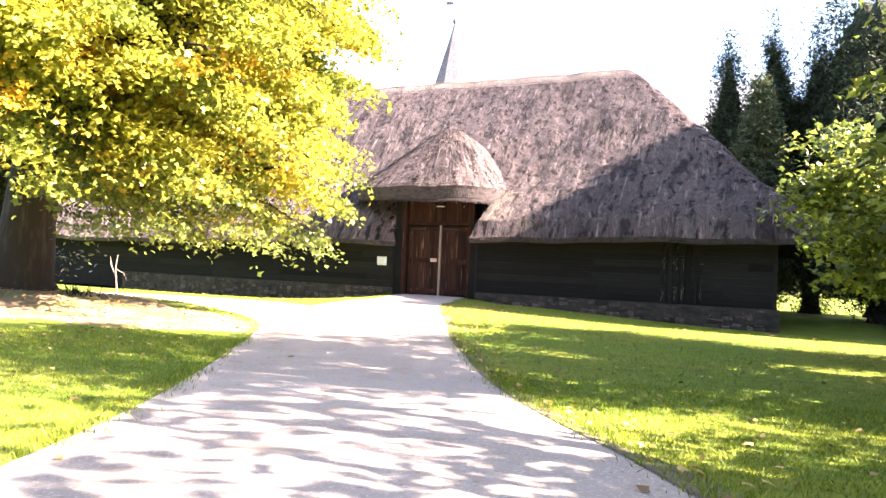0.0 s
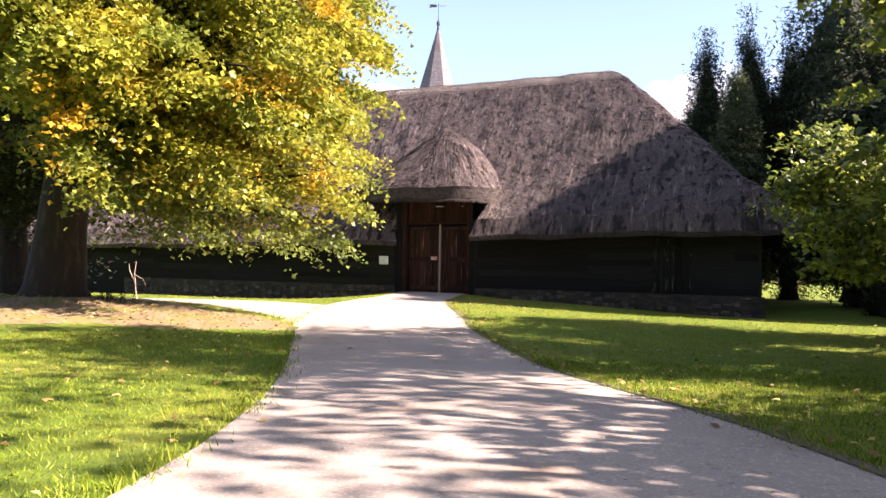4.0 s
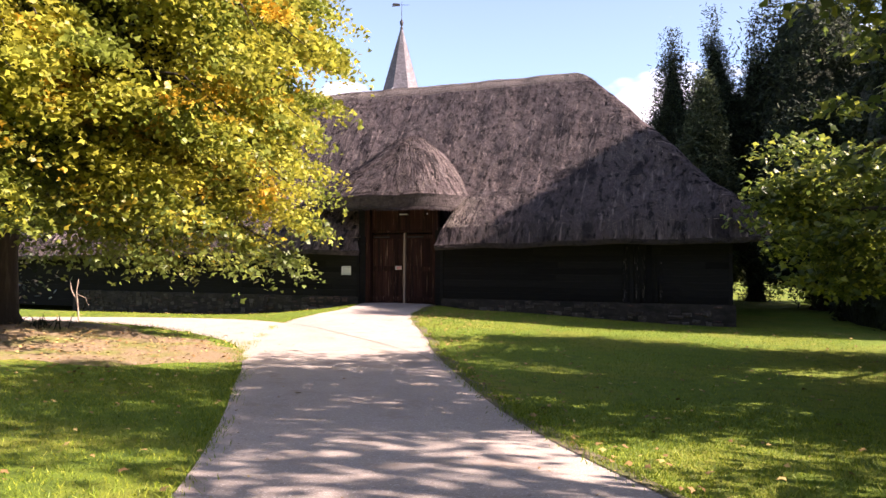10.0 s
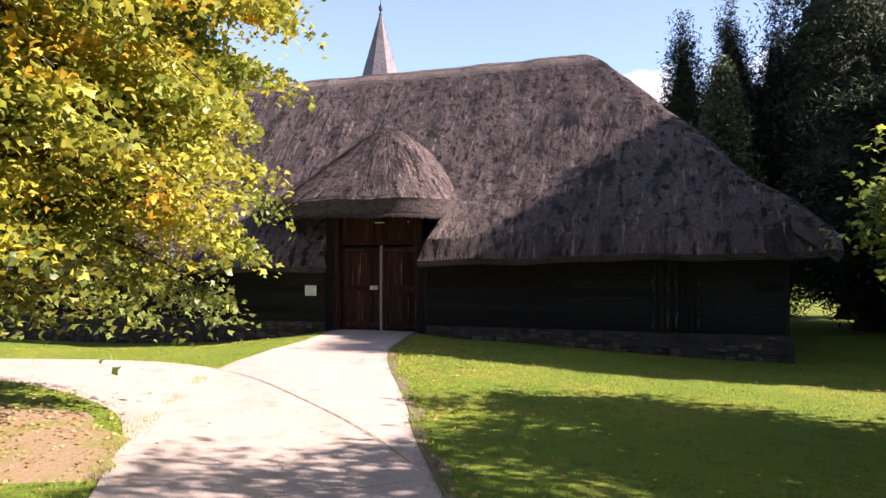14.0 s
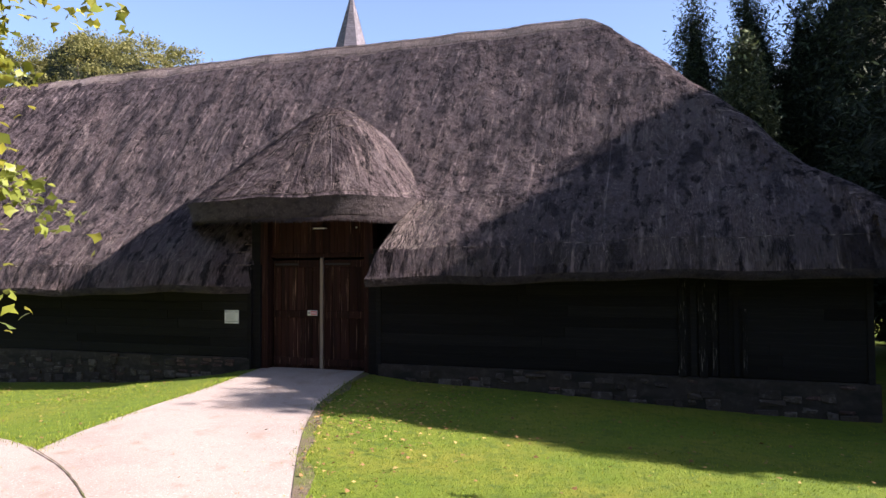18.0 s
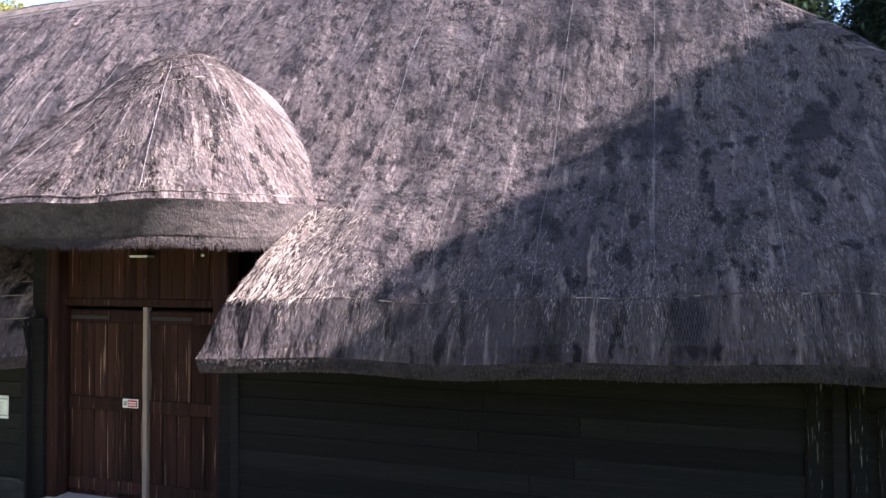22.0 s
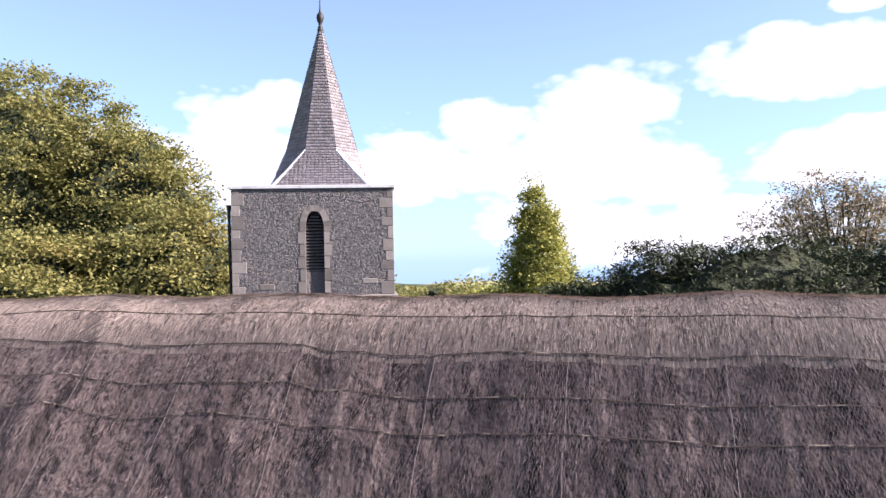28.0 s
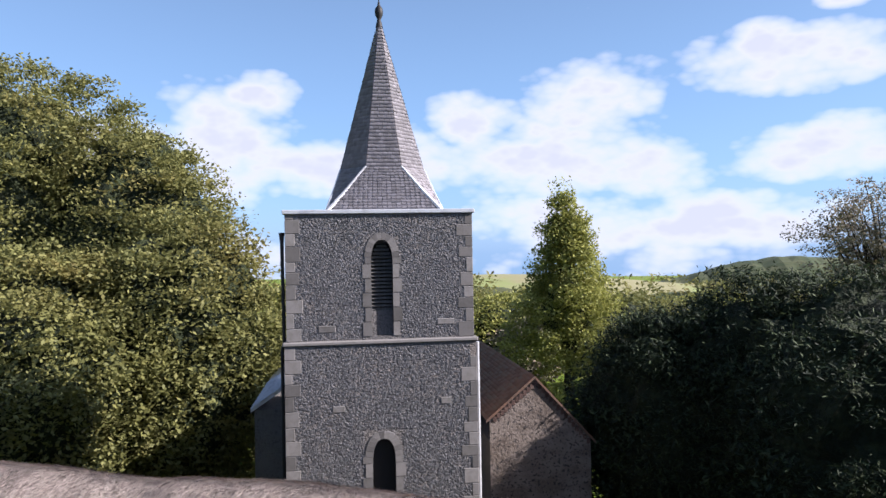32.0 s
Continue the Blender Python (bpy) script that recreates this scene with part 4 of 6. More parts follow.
tree("shade_bush", (14.6, -12.5, 0.0), 0.1, 0.5, (14.6, -12.5, 1.0), (2.1, 3.4, 1.2), HOLLY, 160, 60, 0.13, "unseen low dark bush added to shade the lawn", "bush", "oval", 17, 6, core=0.85, clump=0.3, hollow=0.7)
tree("holly_tree", (-7.2, -9.6, 0.1), 0.35, 2.4, (-7.4, -9.2, 6.6), (3.6, 3.2, 5.0), HOLLY, 420, 60, 0.12, "dark evergreen tree behind the maple", "tree", "oval", 16, 8, core=0.85, clump=0.45, hollow=0.75)
tree("ash_tree", (17.0, -16.6, 0.0), 0.2, 3, (16.8, -16.2, 5.0), (4.6, 3.4, 2.2), BEECH, 76, 46, 0.17, "green broadleaved tree beside the path", "tree", "oval", 13, 5, clump=0.42, bottom=-0.5)
tree("ash_tree", (17.0, -25.5, 0.0), 0.2, 3, (16.6, -25.0, 6.6), (5.0, 4.2, 3.6), BEECH, 190, 46, 0.17, "green broadleaved tree beside the path", "tree", "oval", 14, 5, clump=0.42, bottom=-0.5)
tree("yew_tree", (17.4, 3.2, 0), 0.6, 2, (17.4, 3.2, 2.2), (4.2, 7.3, 8.75), YEW, 1500, 60, 0.2, "broad dark yew tree beside the barn", "tree", "needle", 19, 6, lobes=[((16.5, -1.5, 8.7), (1.6, 0.8, 0.6), 28), ((16.6, -0.7, 7.8), (1.3, 0.6, 0.5), 18)], core=0.985, core_rough=0.12, clump=0.16, hollow=0.97, bottom=-0.3, uneven=0.12)
for i, (x, y, r, top, n) in enumerate([(19.0, 10.5, 3.6, 12.0, 420), (13.9, 9.5, 2.4, 8.0, 320), (14.4, 15.0, 3.0, 15.0, 620)]):
    tree("yew_tree", (x, y, 0), 0.45, 2, (x, y, top * 0.5), (r, r, top * 0.5), YEW, n, 66, 0.22, "dark dense yew tree beside the barn", "tree", "needle", 20 + i, 6, group="yews beside the barn", core=0.82, clump=0.5, cone=0.35, hollow=0.75)
for i, (x, y, h) in enumerate([(7.95, 15.3, 11.9), (9.9, 15.6, 12.6), (11.7, 15.6, 12.0)]):
    side = [((x - 0.75, y - 0.2, h * 0.62), (0.62, 0.6, h * 0.17), 70), ((x + 0.62, y - 0.3, h * 0.66), (0.55, 0.55, h * 0.16), 60), ((x - 0.3, y - 0.7, h * 0.5), (0.8, 0.6, h * 0.2), 70)]
    tree("cypress_tree", (x, y, 0), 0.3, 2, (x, y, h * 0.49), (1.05, 1.1, h * 0.52), YEW, 420, 60, 0.15, "tall dark columnar cypress with drooping sprays", "tree", "needle", 30 + i, 4, group="cypresses behind the barn", clump=0.24, flat=1.5, core=0.85, cone=0.62, hollow=0.85, lobes=side)
tree("spruce_tree", (9.4, 12.3, 0), 0.2, 2, (9.4, 12.3, 4.9), (1.9, 1.9, 5.0), SPRUCE, 620, 60, 0.16, "pointed green conifer in front of the cypresses", "tree", "needle", 35, 4, clump=0.24, flat=0.5, core=0.7, cone=1.15, hollow=0.75, uneven=0.5)
# unseen trees added behind the start of the path to block sky light
for i, x in enumerate((-16, -8, 0.5, 8.5, 17)):
    tree("beech_tree", (x, -33 - (i % 2) * 2.5, 0), 0.4, 3, (x, -33 - (i % 2) * 2.5, 7.5), (5.2, 4.2, 7.2), BEECH, 150, 46, 0.3, "unseen tall tree added behind the path to block sky light", "tree", "oval", 90 + i, 5, group="trees of the wood", core=0.86, clump=0.6, hollow=0.8)
# behind the barn
for i, (x, y, r, top, mat, n) in enumerate([(-34.4, 28, 9.8, 20.3, FAR_LEAF, 1900), (-19.8, 25.5, 4.4, 11.6, FAR_LEAF, 900), (-42, 31, 9.0, 19.0, FAR_LEAF, 700), (-24, 22, 5.5, 10.0, FAR_LEAF, 1000), (-15.4, 31, 3.4, 9.0, LIGHT_LEAF, 400), (-24.4, 28.5, 5.2, 16.6, FAR_LEAF, 1000)]):
    tree("lime_tree", (x, y, 0), 0.55, 3, (x, y, top * 0.5), (r, r * 0.75, top * 0.5), mat, n, 70, 0.18, "big dense tree beside the church tower", "tree", "oval", 40 + i, 6, group="trees beside the church", core=0.84, clump=0.45, hollow=0.86, lumps=2.2, uneven=0.6)
tree("poplar_tree", (-5.5, 47, 0), 0.35, 3, (-5.5, 47, 6.9), (4.6, 4.6, 7.1), LIGHT_LEAF, 760, 70, 0.2, "tall light green conical tree beyond the church", "tree", "oval", 52, 4, clump=0.42, core=0.42, cone=1.12, hollow=0.45, uneven=1.4)
for i, (x, y, r, top) in enumerate([(4.9, 22.5, 4.8, 9.5), (-0.4, 24.5, 3.2, 8.1), (8.8, 25, 5.0, 9.5), (2.2, 24.2, 3.4, 9.1)]):
    tree("churchyard_yew", (x, y, 0), 0.6, 2, (x, y, top * 0.48), (r, r * 0.8, top * 0.5), YEW, 700, 90, 0.15, "dark spreading yew in the churchyard", "tree", "needle", 60 + i, 6, group="yews in the churchyard", core=0.86, clump=0.36, hollow=0.84, uneven=0.6)
tree("bare_tree", (13.2, 46, 0), 0.3, 4, (13.2, 46, 10.6), (4.6, 4.0, 3.2), RUSSET_LEAF, 420, 44, 0.17, "thin russet tree beyond the yews", "tree", "oval", 70, 90, clump=0.4, hollow=0.3)
for i, (x, y, r, top, mat) in enumerate([(-12.5, 62, 4.0, 8.0, LIGHT_LEAF), (-20, 70, 5.0, 9.0, FAR_LEAF), (-1, 66, 4.5, 7.6, FAR_LEAF), (6, 72, 5.0, 8.0, LIGHT_LEAF), (13, 78, 5.5, 8.6, FAR_LEAF), (21, 80, 6.0, 9.0, LIGHT_LEAF),
                                         (-9, 56, 2.6, 6.0, RUSSET_LEAF), (30, 75, 6.0, 10.0, FAR_LEAF), (-33, 75, 7.0, 12.0, FAR_LEAF), (0.5, 54, 2.6, 5.2, RUSSET_LEAF)]):
    tree("garden_tree", (x, y, -0.5), 0.3, 2, (x, y, top * 0.36), (r, r, top * 0.36), mat, 170, 60, 0.3, "rounded tree in autumn leaf beyond the church", "tree", "oval", 80 + i, 3, group="trees beyond the church", core=0.8, clump=0.6, hollow=0.8)

# ---- church ----
church = tagged(empty("church", -8.45, 18.6, 0, 22.35), "flint church with a square tower and a shingled spire", "church")
TW = 2.24


def arch(xc, half, sill, spring, apex, n=7):
    """Outline of a pointed opening, from the bottom right round over the top to the bottom left."""
    pts = [(xc + half, sill), (xc + half, spring)]
    for i in range(1, n):
        a = i / n * math.pi / 2
        pts.append((xc + half * math.cos(a) ** 0.8 if i < n else xc, spring + (apex - spring) * math.sin(a) ** 0.9))
    pts.append((xc, apex))
    return pts + [(2 * xc - x, z) for x, z in pts[-2::-1]]


def pierced_wall(name, x0, x1, z0, z1, y, deep, outline, mat, parent, label):
    """A wall face with an arched hole that goes in by deep."""
    mid = len(outline) // 2
    apex = outline[mid]
    v, f = [], []

    def add(pts, yy):
        s = len(v)
        v.extend((px, yy, pz) for px, pz in pts)
        return list(range(s, s + len(pts)))
    right = add([(apex[0], z0), (x1, z0), (x1, z1), (apex[0], z1), apex] + [p for p in outline[:mid]][::-1] + [(apex[0], outline[0][1])], y)
    left = add([(apex[0], z1), (x0, z1), (x0, z0), (apex[0], z0), (apex[0], outline[-1][1])] + outline[mid + 1:][::-1] + [apex], y)
    f += [tuple(right), tuple(left)]
    front, rear = add(outline, y), add(outline, y + deep)
    for i in range(len(outline)):
        j = (i + 1) % len(outline)
        f.append((front[i], front[j], rear[j], rear[i]))
    return put(name, v, f, mat, parent, label)


WIN, LOW = arch(0.03, 0.26, 7.98, 9.72, 10.30), arch(0.01, 0.275, 3.6, 4.95, 5.53)
YB = -TW - 0.05
box("tower_base", -TW - 0.05, YB + 0.3, -0.3, TW + 0.05, TW + 0.05, 7.84, FLINT_BED, church, "flint rubble lower stage of the tower", 0.02)
box("tower_belfry", -TW, -TW + 0.3, 7.84, TW, TW, 10.93, FLINT_BED, church, "flint rubble belfry stage of the tower", 0.02)
pierced_wall("tower_face", -TW, TW, 7.84, 10.93, -TW, 0.299, WIN, FLINT_BED, church, "knapped flint belfry wall with a lancet")
pierced_wall("tower_face", -TW - 0.05, TW + 0.05, -0.3, 7.84, YB, 0.299, LOW, FLINT_BED, church, "knapped flint lower wall with a lancet")
for x0, y0, z0, y1, z1, w in ((-TW, -TW, 7.84, -TW + 0.299, 10.93, TW), (-TW - 0.05, YB, -0.3, YB + 0.299, 7.84, TW + 0.05)):
    put("return_wall", [(-w, y0, z0), (-w, y1, z0), (-w, y1, z1), (-w, y0, z1), (w, y0, z0), (w, y1, z0), (w, y1, z1), (w, y0, z1)], [(0, 3, 2, 1), (4, 5, 6, 7)], FLINT_BED, church)
box("string_course", -TW - 0.10, YB - 0.06, 7.80, TW + 0.10, TW + 0.1, 7.90, ASHLAR, church, "dressed stone string course", 0.025)
box("coping", -TW - 0.07, -TW - 0.07, 10.93, TW + 0.07, TW + 0.07, 11.03, LEAD, church, "thin grey parapet coping", 0.015)
box("infill", -0.25, -TW + 0.12, 7.95, 0.31, -TW + 0.2, 8.58, FLINT_BED, church, "flint infill below the louvres", 0.004)
box("shutter", -0.28, YB + 0.2, 3.5, 0.30, YB + 0.25, 5.6, IRON, church, "dark boarding in the lower lancet", 0.004)
louvre = box("louvre_panel", -0.24, -TW + 0.24, 8.58, 0.30, -TW + 0.28, 10.2, DARK, church, "dark slatted belfry louvres", 0)
for i in range(18):
    z = 8.62 + i * 0.09
    half = 0.255 if z < 9.72 else 0.255 * math.sqrt(max(0.05, 1 - ((z - 9.68) / 0.54) ** 2))
    part("slat", box_bm(-half, -0.05, -0.012, half, 0.05, 0.012, 0.003), LOUVRE, louvre).matrix_local = pose(0.03, -TW + 0.17, z, 28)


def surround(outline, y, wide, parent):
    """Dressed blocks round an opening."""
    n = len(outline)
    pts = []
    for i, (x, z) in enumerate(outline):
        a, b = Vector(outline[max(0, i - 1)]), Vector(outline[min(n - 1, i + 1)])
        d = (b - a).normalized()
        pts.append((Vector((x, z)), Vector((d.y, -d.x))))
    segs = []
    for i in range(n - 1):
        steps = max(1, round((pts[i + 1][0] - pts[i][0]).length / 0.33))
        for k in range(steps):
            segs.append((pts[i][0].lerp(pts[i + 1][0], k / steps), pts[i][0].lerp(pts[i + 1][0], (k + 1) / steps), pts[i][1].lerp(pts[i + 1][1], k / steps), pts[i][1].lerp(pts[i + 1][1], (k + 1) / steps)))
    for i, (a, b, na, nb) in enumerate(segs):
        w = wide * (1.25 if i % 2 else 0.9) if abs((b - a).x) < 0.01 else wide
        c, d = a + na * w, b + nb * w
        g = (b - a) * 0.03
        a2, b2, c2, d2 = a + g, b - g, c + g, d - g
        v = [(p.x, y - 0.02, p.y) for p in (a2, b2, d2, c2)] + [(p.x, y + 0.05, p.y) for p in (a2, b2, d2, c2)]
        put("jamb_stone", v, [(0, 1, 2, 3), (0, 4, 5, 1), (1, 5, 6, 2), (2, 6, 7, 3), (3, 7, 4, 0)], ASHLAR, parent)


surround(WIN, -TW, 0.17, church)
surround(LOW, YB, 0.19, church)
for side in (-1, 1):
    z = -0.2
    k = 0
    while z < 10.9:
        h = random.uniform(0.24, 0.38)
        if z + h > 7.8 and z < 7.9:
            z = 7.91
        e = TW + (0.05 if z < 7.84 else 0.0)
        h = min(h, 10.97 - z)
        w = random.uniform(0.3, 0.42) if k % 2 else random.uniform(0.15, 0.24)
        y = -e
        x0, x1 = (-e - 0.012, -e + w) if side < 0 else (e - w, e + 0.012)
        box("quoin", x0, y - 0.015, z, x1, y + (0.22 if k % 2 else 0.36), z + h - 0.012, ASHLAR, church, "", 0.008)
        z += h
        k += 1
for x, z, w, h in ((-1.5, 8.1, 0.4, 0.16), (1.35, 8.22, 0.42, 0.14), (1.4, 6.3, 0.25, 0.16), (-1.2, 6.2, 0.3, 0.15)):
    box("putlog_stone", x, -TW - (0.02 if z > 7.9 else 0.07), z, x + w, -TW + 0.05, z + h, ASHLAR, church, "", 0.01)

# flints on the west face
rng = np.random.default_rng(3)
fx, fz = rng.uniform(-TW + 0.1, TW - 0.1, 34000), rng.uniform(3.5, 10.90, 34000)
clear = ~((np.abs(fx - 0.03) < 0.42) & (fz > 7.9) & (fz < 10.4)) & ~((np.abs(fx) < 0.46) & (fz < 5.75)) & ~((fz > 7.74) & (fz < 7.93))
fx, fz = fx[clear], fz[clear]
n = len(fx)
fy = np.where(fz > 7.85, -TW, YB)
c = np.stack([fx, fy, fz], -1)
sx, sz, sy = rng.uniform(0.012, 0.042, n), rng.uniform(0.010, 0.028, n), rng.uniform(0.004, 0.016, n)
th = rng.uniform(0, 3.14, n)
ux, uz = np.stack([np.cos(th), 0 * th, np.sin(th)], -1) * sx[:, None], np.stack([-np.sin(th), 0 * th, np.cos(th)], -1) * sz[:, None]
uy = np.stack([0 * th, -np.ones(n), 0 * th], -1) * sy[:, None]
fl = np.stack([c + ux, c + uz * 0.9 + ux * 0.2, c - ux, c - uz - ux * 0.15, c + uy + ux * 0.3, c + uy - ux * 0.4 + uz * 0.2], 1)
flints = cloud("flint_facing", fl, [(0, 1, 4), (1, 5, 4), (1, 2, 5), (2, 3, 5), (3, 4, 5), (3, 0, 4)], FLINT, church)
tagged(flints, "grey and black flint nodules set in the wall", kind="stuff")

# spire
SX = 0.17
B, O, Z0, Z1, Z2 = 1.46, 1.10, 11.03, 12.22, 16.42
o2 = O * math.tan(math.pi / 8)
octo = [(o2, -O), (O, -o2), (O, o2), (o2, O), (-o2, O), (-O, o2), (-O, -o2), (-o2, -O)]
sv = [(SX + B, -B, Z0), (SX + B, B, Z0), (SX - B, B, Z0), (SX - B, -B, Z0)] + [(SX + x, y, Z1) for x, y in octo] + [(SX, 0, Z2)]
sf = [(3, 0, 4, 11), (0, 5, 4), (0, 1, 6, 5), (1, 7, 6), (1, 2, 8, 7), (2, 9, 8), (2, 3, 10, 9), (3, 11, 10)]
sf += [(4 + i, 4 + (i + 1) % 8, 12) for i in range(8)]
spire = put("spire", sv, sf, SHINGLE, church, "tapering broach spire of weathered shingles")
pieces = []
for face in sf:
    p = [Vector(sv[i]) for i in face]
    if len(p) == 4:
        bl, br, tr, tl = p
    elif face[2] == 12:
        bl, br, tl, tr = p[0], p[1], p[2], p[2]
    else:
        bl = br = p[0]
        tr, tl = p[1], p[2]
    nrm = (br - bl if (br - bl).length > 0.01 else tr - tl).cross(tl - bl).normalized()
    if nrm.dot((bl + tr) / 2 - Vector((SX, 0, 11))) < 0:
        nrm = -nrm
    rows = max(1, round((tl - bl).length / 0.105))
    for r in range(rows):
        a, b = bl.lerp(tl, r / rows), br.lerp(tr, r / rows)
        c2, d2 = bl.lerp(tl, min(1, (r + 1.15) / rows)), br.lerp(tr, min(1, (r + 1.15) / rows))
        k = max(1, round((b - a).length / 0.125))
        offs = 0.5 / k if r % 2 else 0.0
        cuts = sorted({0.0, 1.0, *[min(1, max(0, i / k + offs + random.uniform(-0.08, 0.08) / k)) for i in range(1, k)]})
        for f0, f1 in zip(cuts, cuts[1:]):
            g = 0.008 / max(0.05, (b - a).length)
            q0, q1, q2, q3 = a.lerp(b, f0 + g), a.lerp(b, f1 - g), c2.lerp(d2, f1 - g), c2.lerp(d2, f0 + g)
            up = nrm * random.uniform(0.016, 0.03)
            drop = (bl - tl).normalized() * random.uniform(0, 0.012)
            pieces.append([q0 + up + drop, q1 + up + drop, q2 + nrm * 0.006, q3 + nrm * 0.006, q0 + drop, q1 + drop])
tagged(cloud("shingle_cladding", np.array([[tuple(v) for v in p] for p in pieces]), [(0, 1, 2, 3), (4, 5, 1, 0)], SHINGLE, church, "courses of grey shingles"), kind="stuff")
# lead rolls down the corners of the broaches
for i, j in ((3, 11), (0, 4), (0, 5), (1, 6), (3, 10)):
    p, q = Vector(sv[i]), Vector(sv[j])
    v, f = tube([p, p.lerp(q, 0.5) + Vector((0, 0, -0.03)), q], [0.055, 0.045, 0.03], 6)
    put("lead_hip", v, f, LEAD, church, "pale lead strip on the spire's corner")


def lathe(profile, sides=14):
    v, f = [], []
    for r, z in profile:
        for k in range(sides):
            a = 2 * math.pi * k / sides
            v.append((r * math.cos(a), r * math.sin(a), z))
    for i in range(len(profile) - 1):
        for k in range(sides):
            f.append((i * sides + k, i * sides + (k + 1) % sides, (i + 1) * sides + (k + 1) % sides, (i + 1) * sides + k))
    return v, f


v, f = lathe([(0.10, 16.18), (0.075, 16.3), (0.05, 16.36), (0.06, 16.42), (0.1, 16.5), (0.115, 16.6), (0.1, 16.7), (0.05, 16.76), (0.035, 16.8), (0.03, 16.86), (0.0, 16.88)])
put("finial", [(x + SX, y, z) for x, y, z in v], f, IRON, church, "dark bulbous lead finial", smooth=True)
vane = empty("weather_vane")
vane.parent, vane.matrix_local = church, pose(SX, 0, 0)
v, f = tube([(0, 0, 16.8), (0, 0, 17.95)], [0.018, 0.012], 6)
put("staff", v, f, IRON, vane)
put("flag", [(-0.62, 0, 17.62), (-0.12, 0, 17.66), (-0.12, 0, 17.82), (-0.5, 0, 17.84), (-0.62, 0, 17.78), (-0.54, 0, 17.71)] + [(-0.62, 0.012, 17.62), (-0.12, 0.012, 17.66), (-0.12, 0.012, 17.82), (-0.5, 0.012, 17.84), (-0.62, 0.012, 17.78), (-0.54, 0.012, 17.71)],
    [(0, 1, 2, 3, 4, 5), (11, 10, 9, 8, 7, 6)] + [(i, (i + 1) % 6, 6 + (i + 1) % 6, 6 + i) for i in range(6)], IRON, vane)
v, f = tube([(-0.15, 0, 17.74), (0.42, 0, 17.74), (0.5, 0, 17.74)], [0.012, 0.012, 0.002], 6)
put("pointer", v, f, IRON, vane)
v, f = tube([(-TW - 0.09, -TW + 0.1, 10.5), (-TW - 0.09, -TW + 0.1, 10.25), (-TW - 0.07, -TW + 0.1, 7.9), (-TW - 0.12, -TW + 0.1, 7.7), (-TW - 0.12, -TW + 0.1, 0)], [0.07, 0.045, 0.04, 0.04, 0.04], 8)
put("downpipe", v, f, IRON, church, "black iron downpipe with a hopper")
v, f = tube([(TW + 0.12, -TW + 0.15, 7.75), (TW + 0.12, -TW + 0.15, 0)], [0.045, 0.045], 8)
put("downpipe", v, f, LEAD, church, "grey downpipe at the tower's corner")

# aisle with a gable beside the tower, and a low lean-to on the other side
GX0, GX1, GA, GY = 3.3, 6.3, 4.68, 1.2
put("aisle_gable", [(GX0, GY, -0.3), (GX1 + 0.1, GY, -0.3), (GX1 + 0.1, GY, 4.3), (GA, GY, 6.15), (GX0, GY, 5.05)], [(0, 1, 2, 3, 4)], GABLE_WALL, church, "patched flint gable wall of the aisle")
box("aisle_wall", GX0 + 0.02, GY + 0.01, -0.3, GX1, GY + 10, 4.3, FLINT_BED, church, "", 0)
for name, a, b in (("aisle_roof", (GX0 - 0.12, 5.0), (GA, 6.25)), ("aisle_roof", (GA, 6.25), (GX1 + 0.25, 4.2))):
    rows = 16
    slope = put(name, [(a[0], GY - 0.08, a[1]), (b[0], GY - 0.08, b[1]), (b[0], GY + 10, b[1]), (a[0], GY + 10, a[1]), (a[0], GY - 0.08, a[1] - 0.09), (b[0], GY - 0.08, b[1] - 0.09)],
                [(0, 1, 2, 3), (0, 4, 5, 1)], TILE, church, "brown clay-tiled aisle roof")
    tiles = []
    nrm = Vector((-(b[1] - a[1]), 0, b[0] - a[0])).normalized()
    if nrm.z < 0:
        nrm = -nrm
    for r in range(rows):
        p, q = Vector((a[0], 0, a[1])).lerp(Vector((b[0], 0, b[1])), r / rows), Vector((a[0], 0, a[1])).lerp(Vector((b[0], 0, b[1])), (r + 1) / rows)
        lo, hi = (p, q) if a[1] < b[1] else (q, p)
        for k in range(60):
            y = GY - 0.08 + k * 0.168 + (0.084 if r % 2 else 0)
            u = nrm * random.uniform(0.018, 0.034)
            tiles.append([lo + Vector((0, y, 0)) + u, lo + Vector((0, y + 0.16, 0)) + u, hi + Vector((0, y + 0.16, 0)) + nrm * 0.006, hi + Vector((0, y, 0)) + nrm * 0.006, lo + Vector((0, y, 0)), lo + Vector((0, y + 0.16, 0))])
    tagged(cloud("roof_tiles", np.array([[tuple(v) for v in p] for p in tiles]), [(0, 1, 2, 3), (4, 5, 1, 0)], TILE_PIECE, church, "small brown clay tiles"), kind="stuff")
for i in range(26):
    x = GX0 + 0.1 + i * 0.115
    z = 5.05 + (x - GX0) * 0.8 if x < GA else 6.15 - (x - GA) * 1.14
    box("verge_brick", x, GY - 0.03, z - 0.2, x + 0.105, GY + 0.02, z - 0.05, BRICK, church, "", 0.004)
lean = [(-3.7, 2.0, 5.45), (-TW - 0.05, 2.0, 6.4), (-TW - 0.05, 9, 6.4), (-3.7, 9, 5.45)]
put("lean_to_roof", lean + [(x, y, z - 0.1) for x, y, z in lean], [(0, 1, 2, 3), (4, 5, 1, 0), (7, 4, 0, 3)], LEAD, church, "grey ribbed lean-to roof")
for k in range(9):
    y = 2.0 + k * 0.5
    v, f = tube([(-3.7, y, 5.48), (-TW - 0.06, y, 6.43)], [0.03, 0.03], 5)
    put("roof_roll", v, f, LEAD, church)
box("lean_to_wall", -3.6, 2.1, -0.3, -TW - 0.06, 8.9, 5.4, FLINT_BED, church, "", 0)

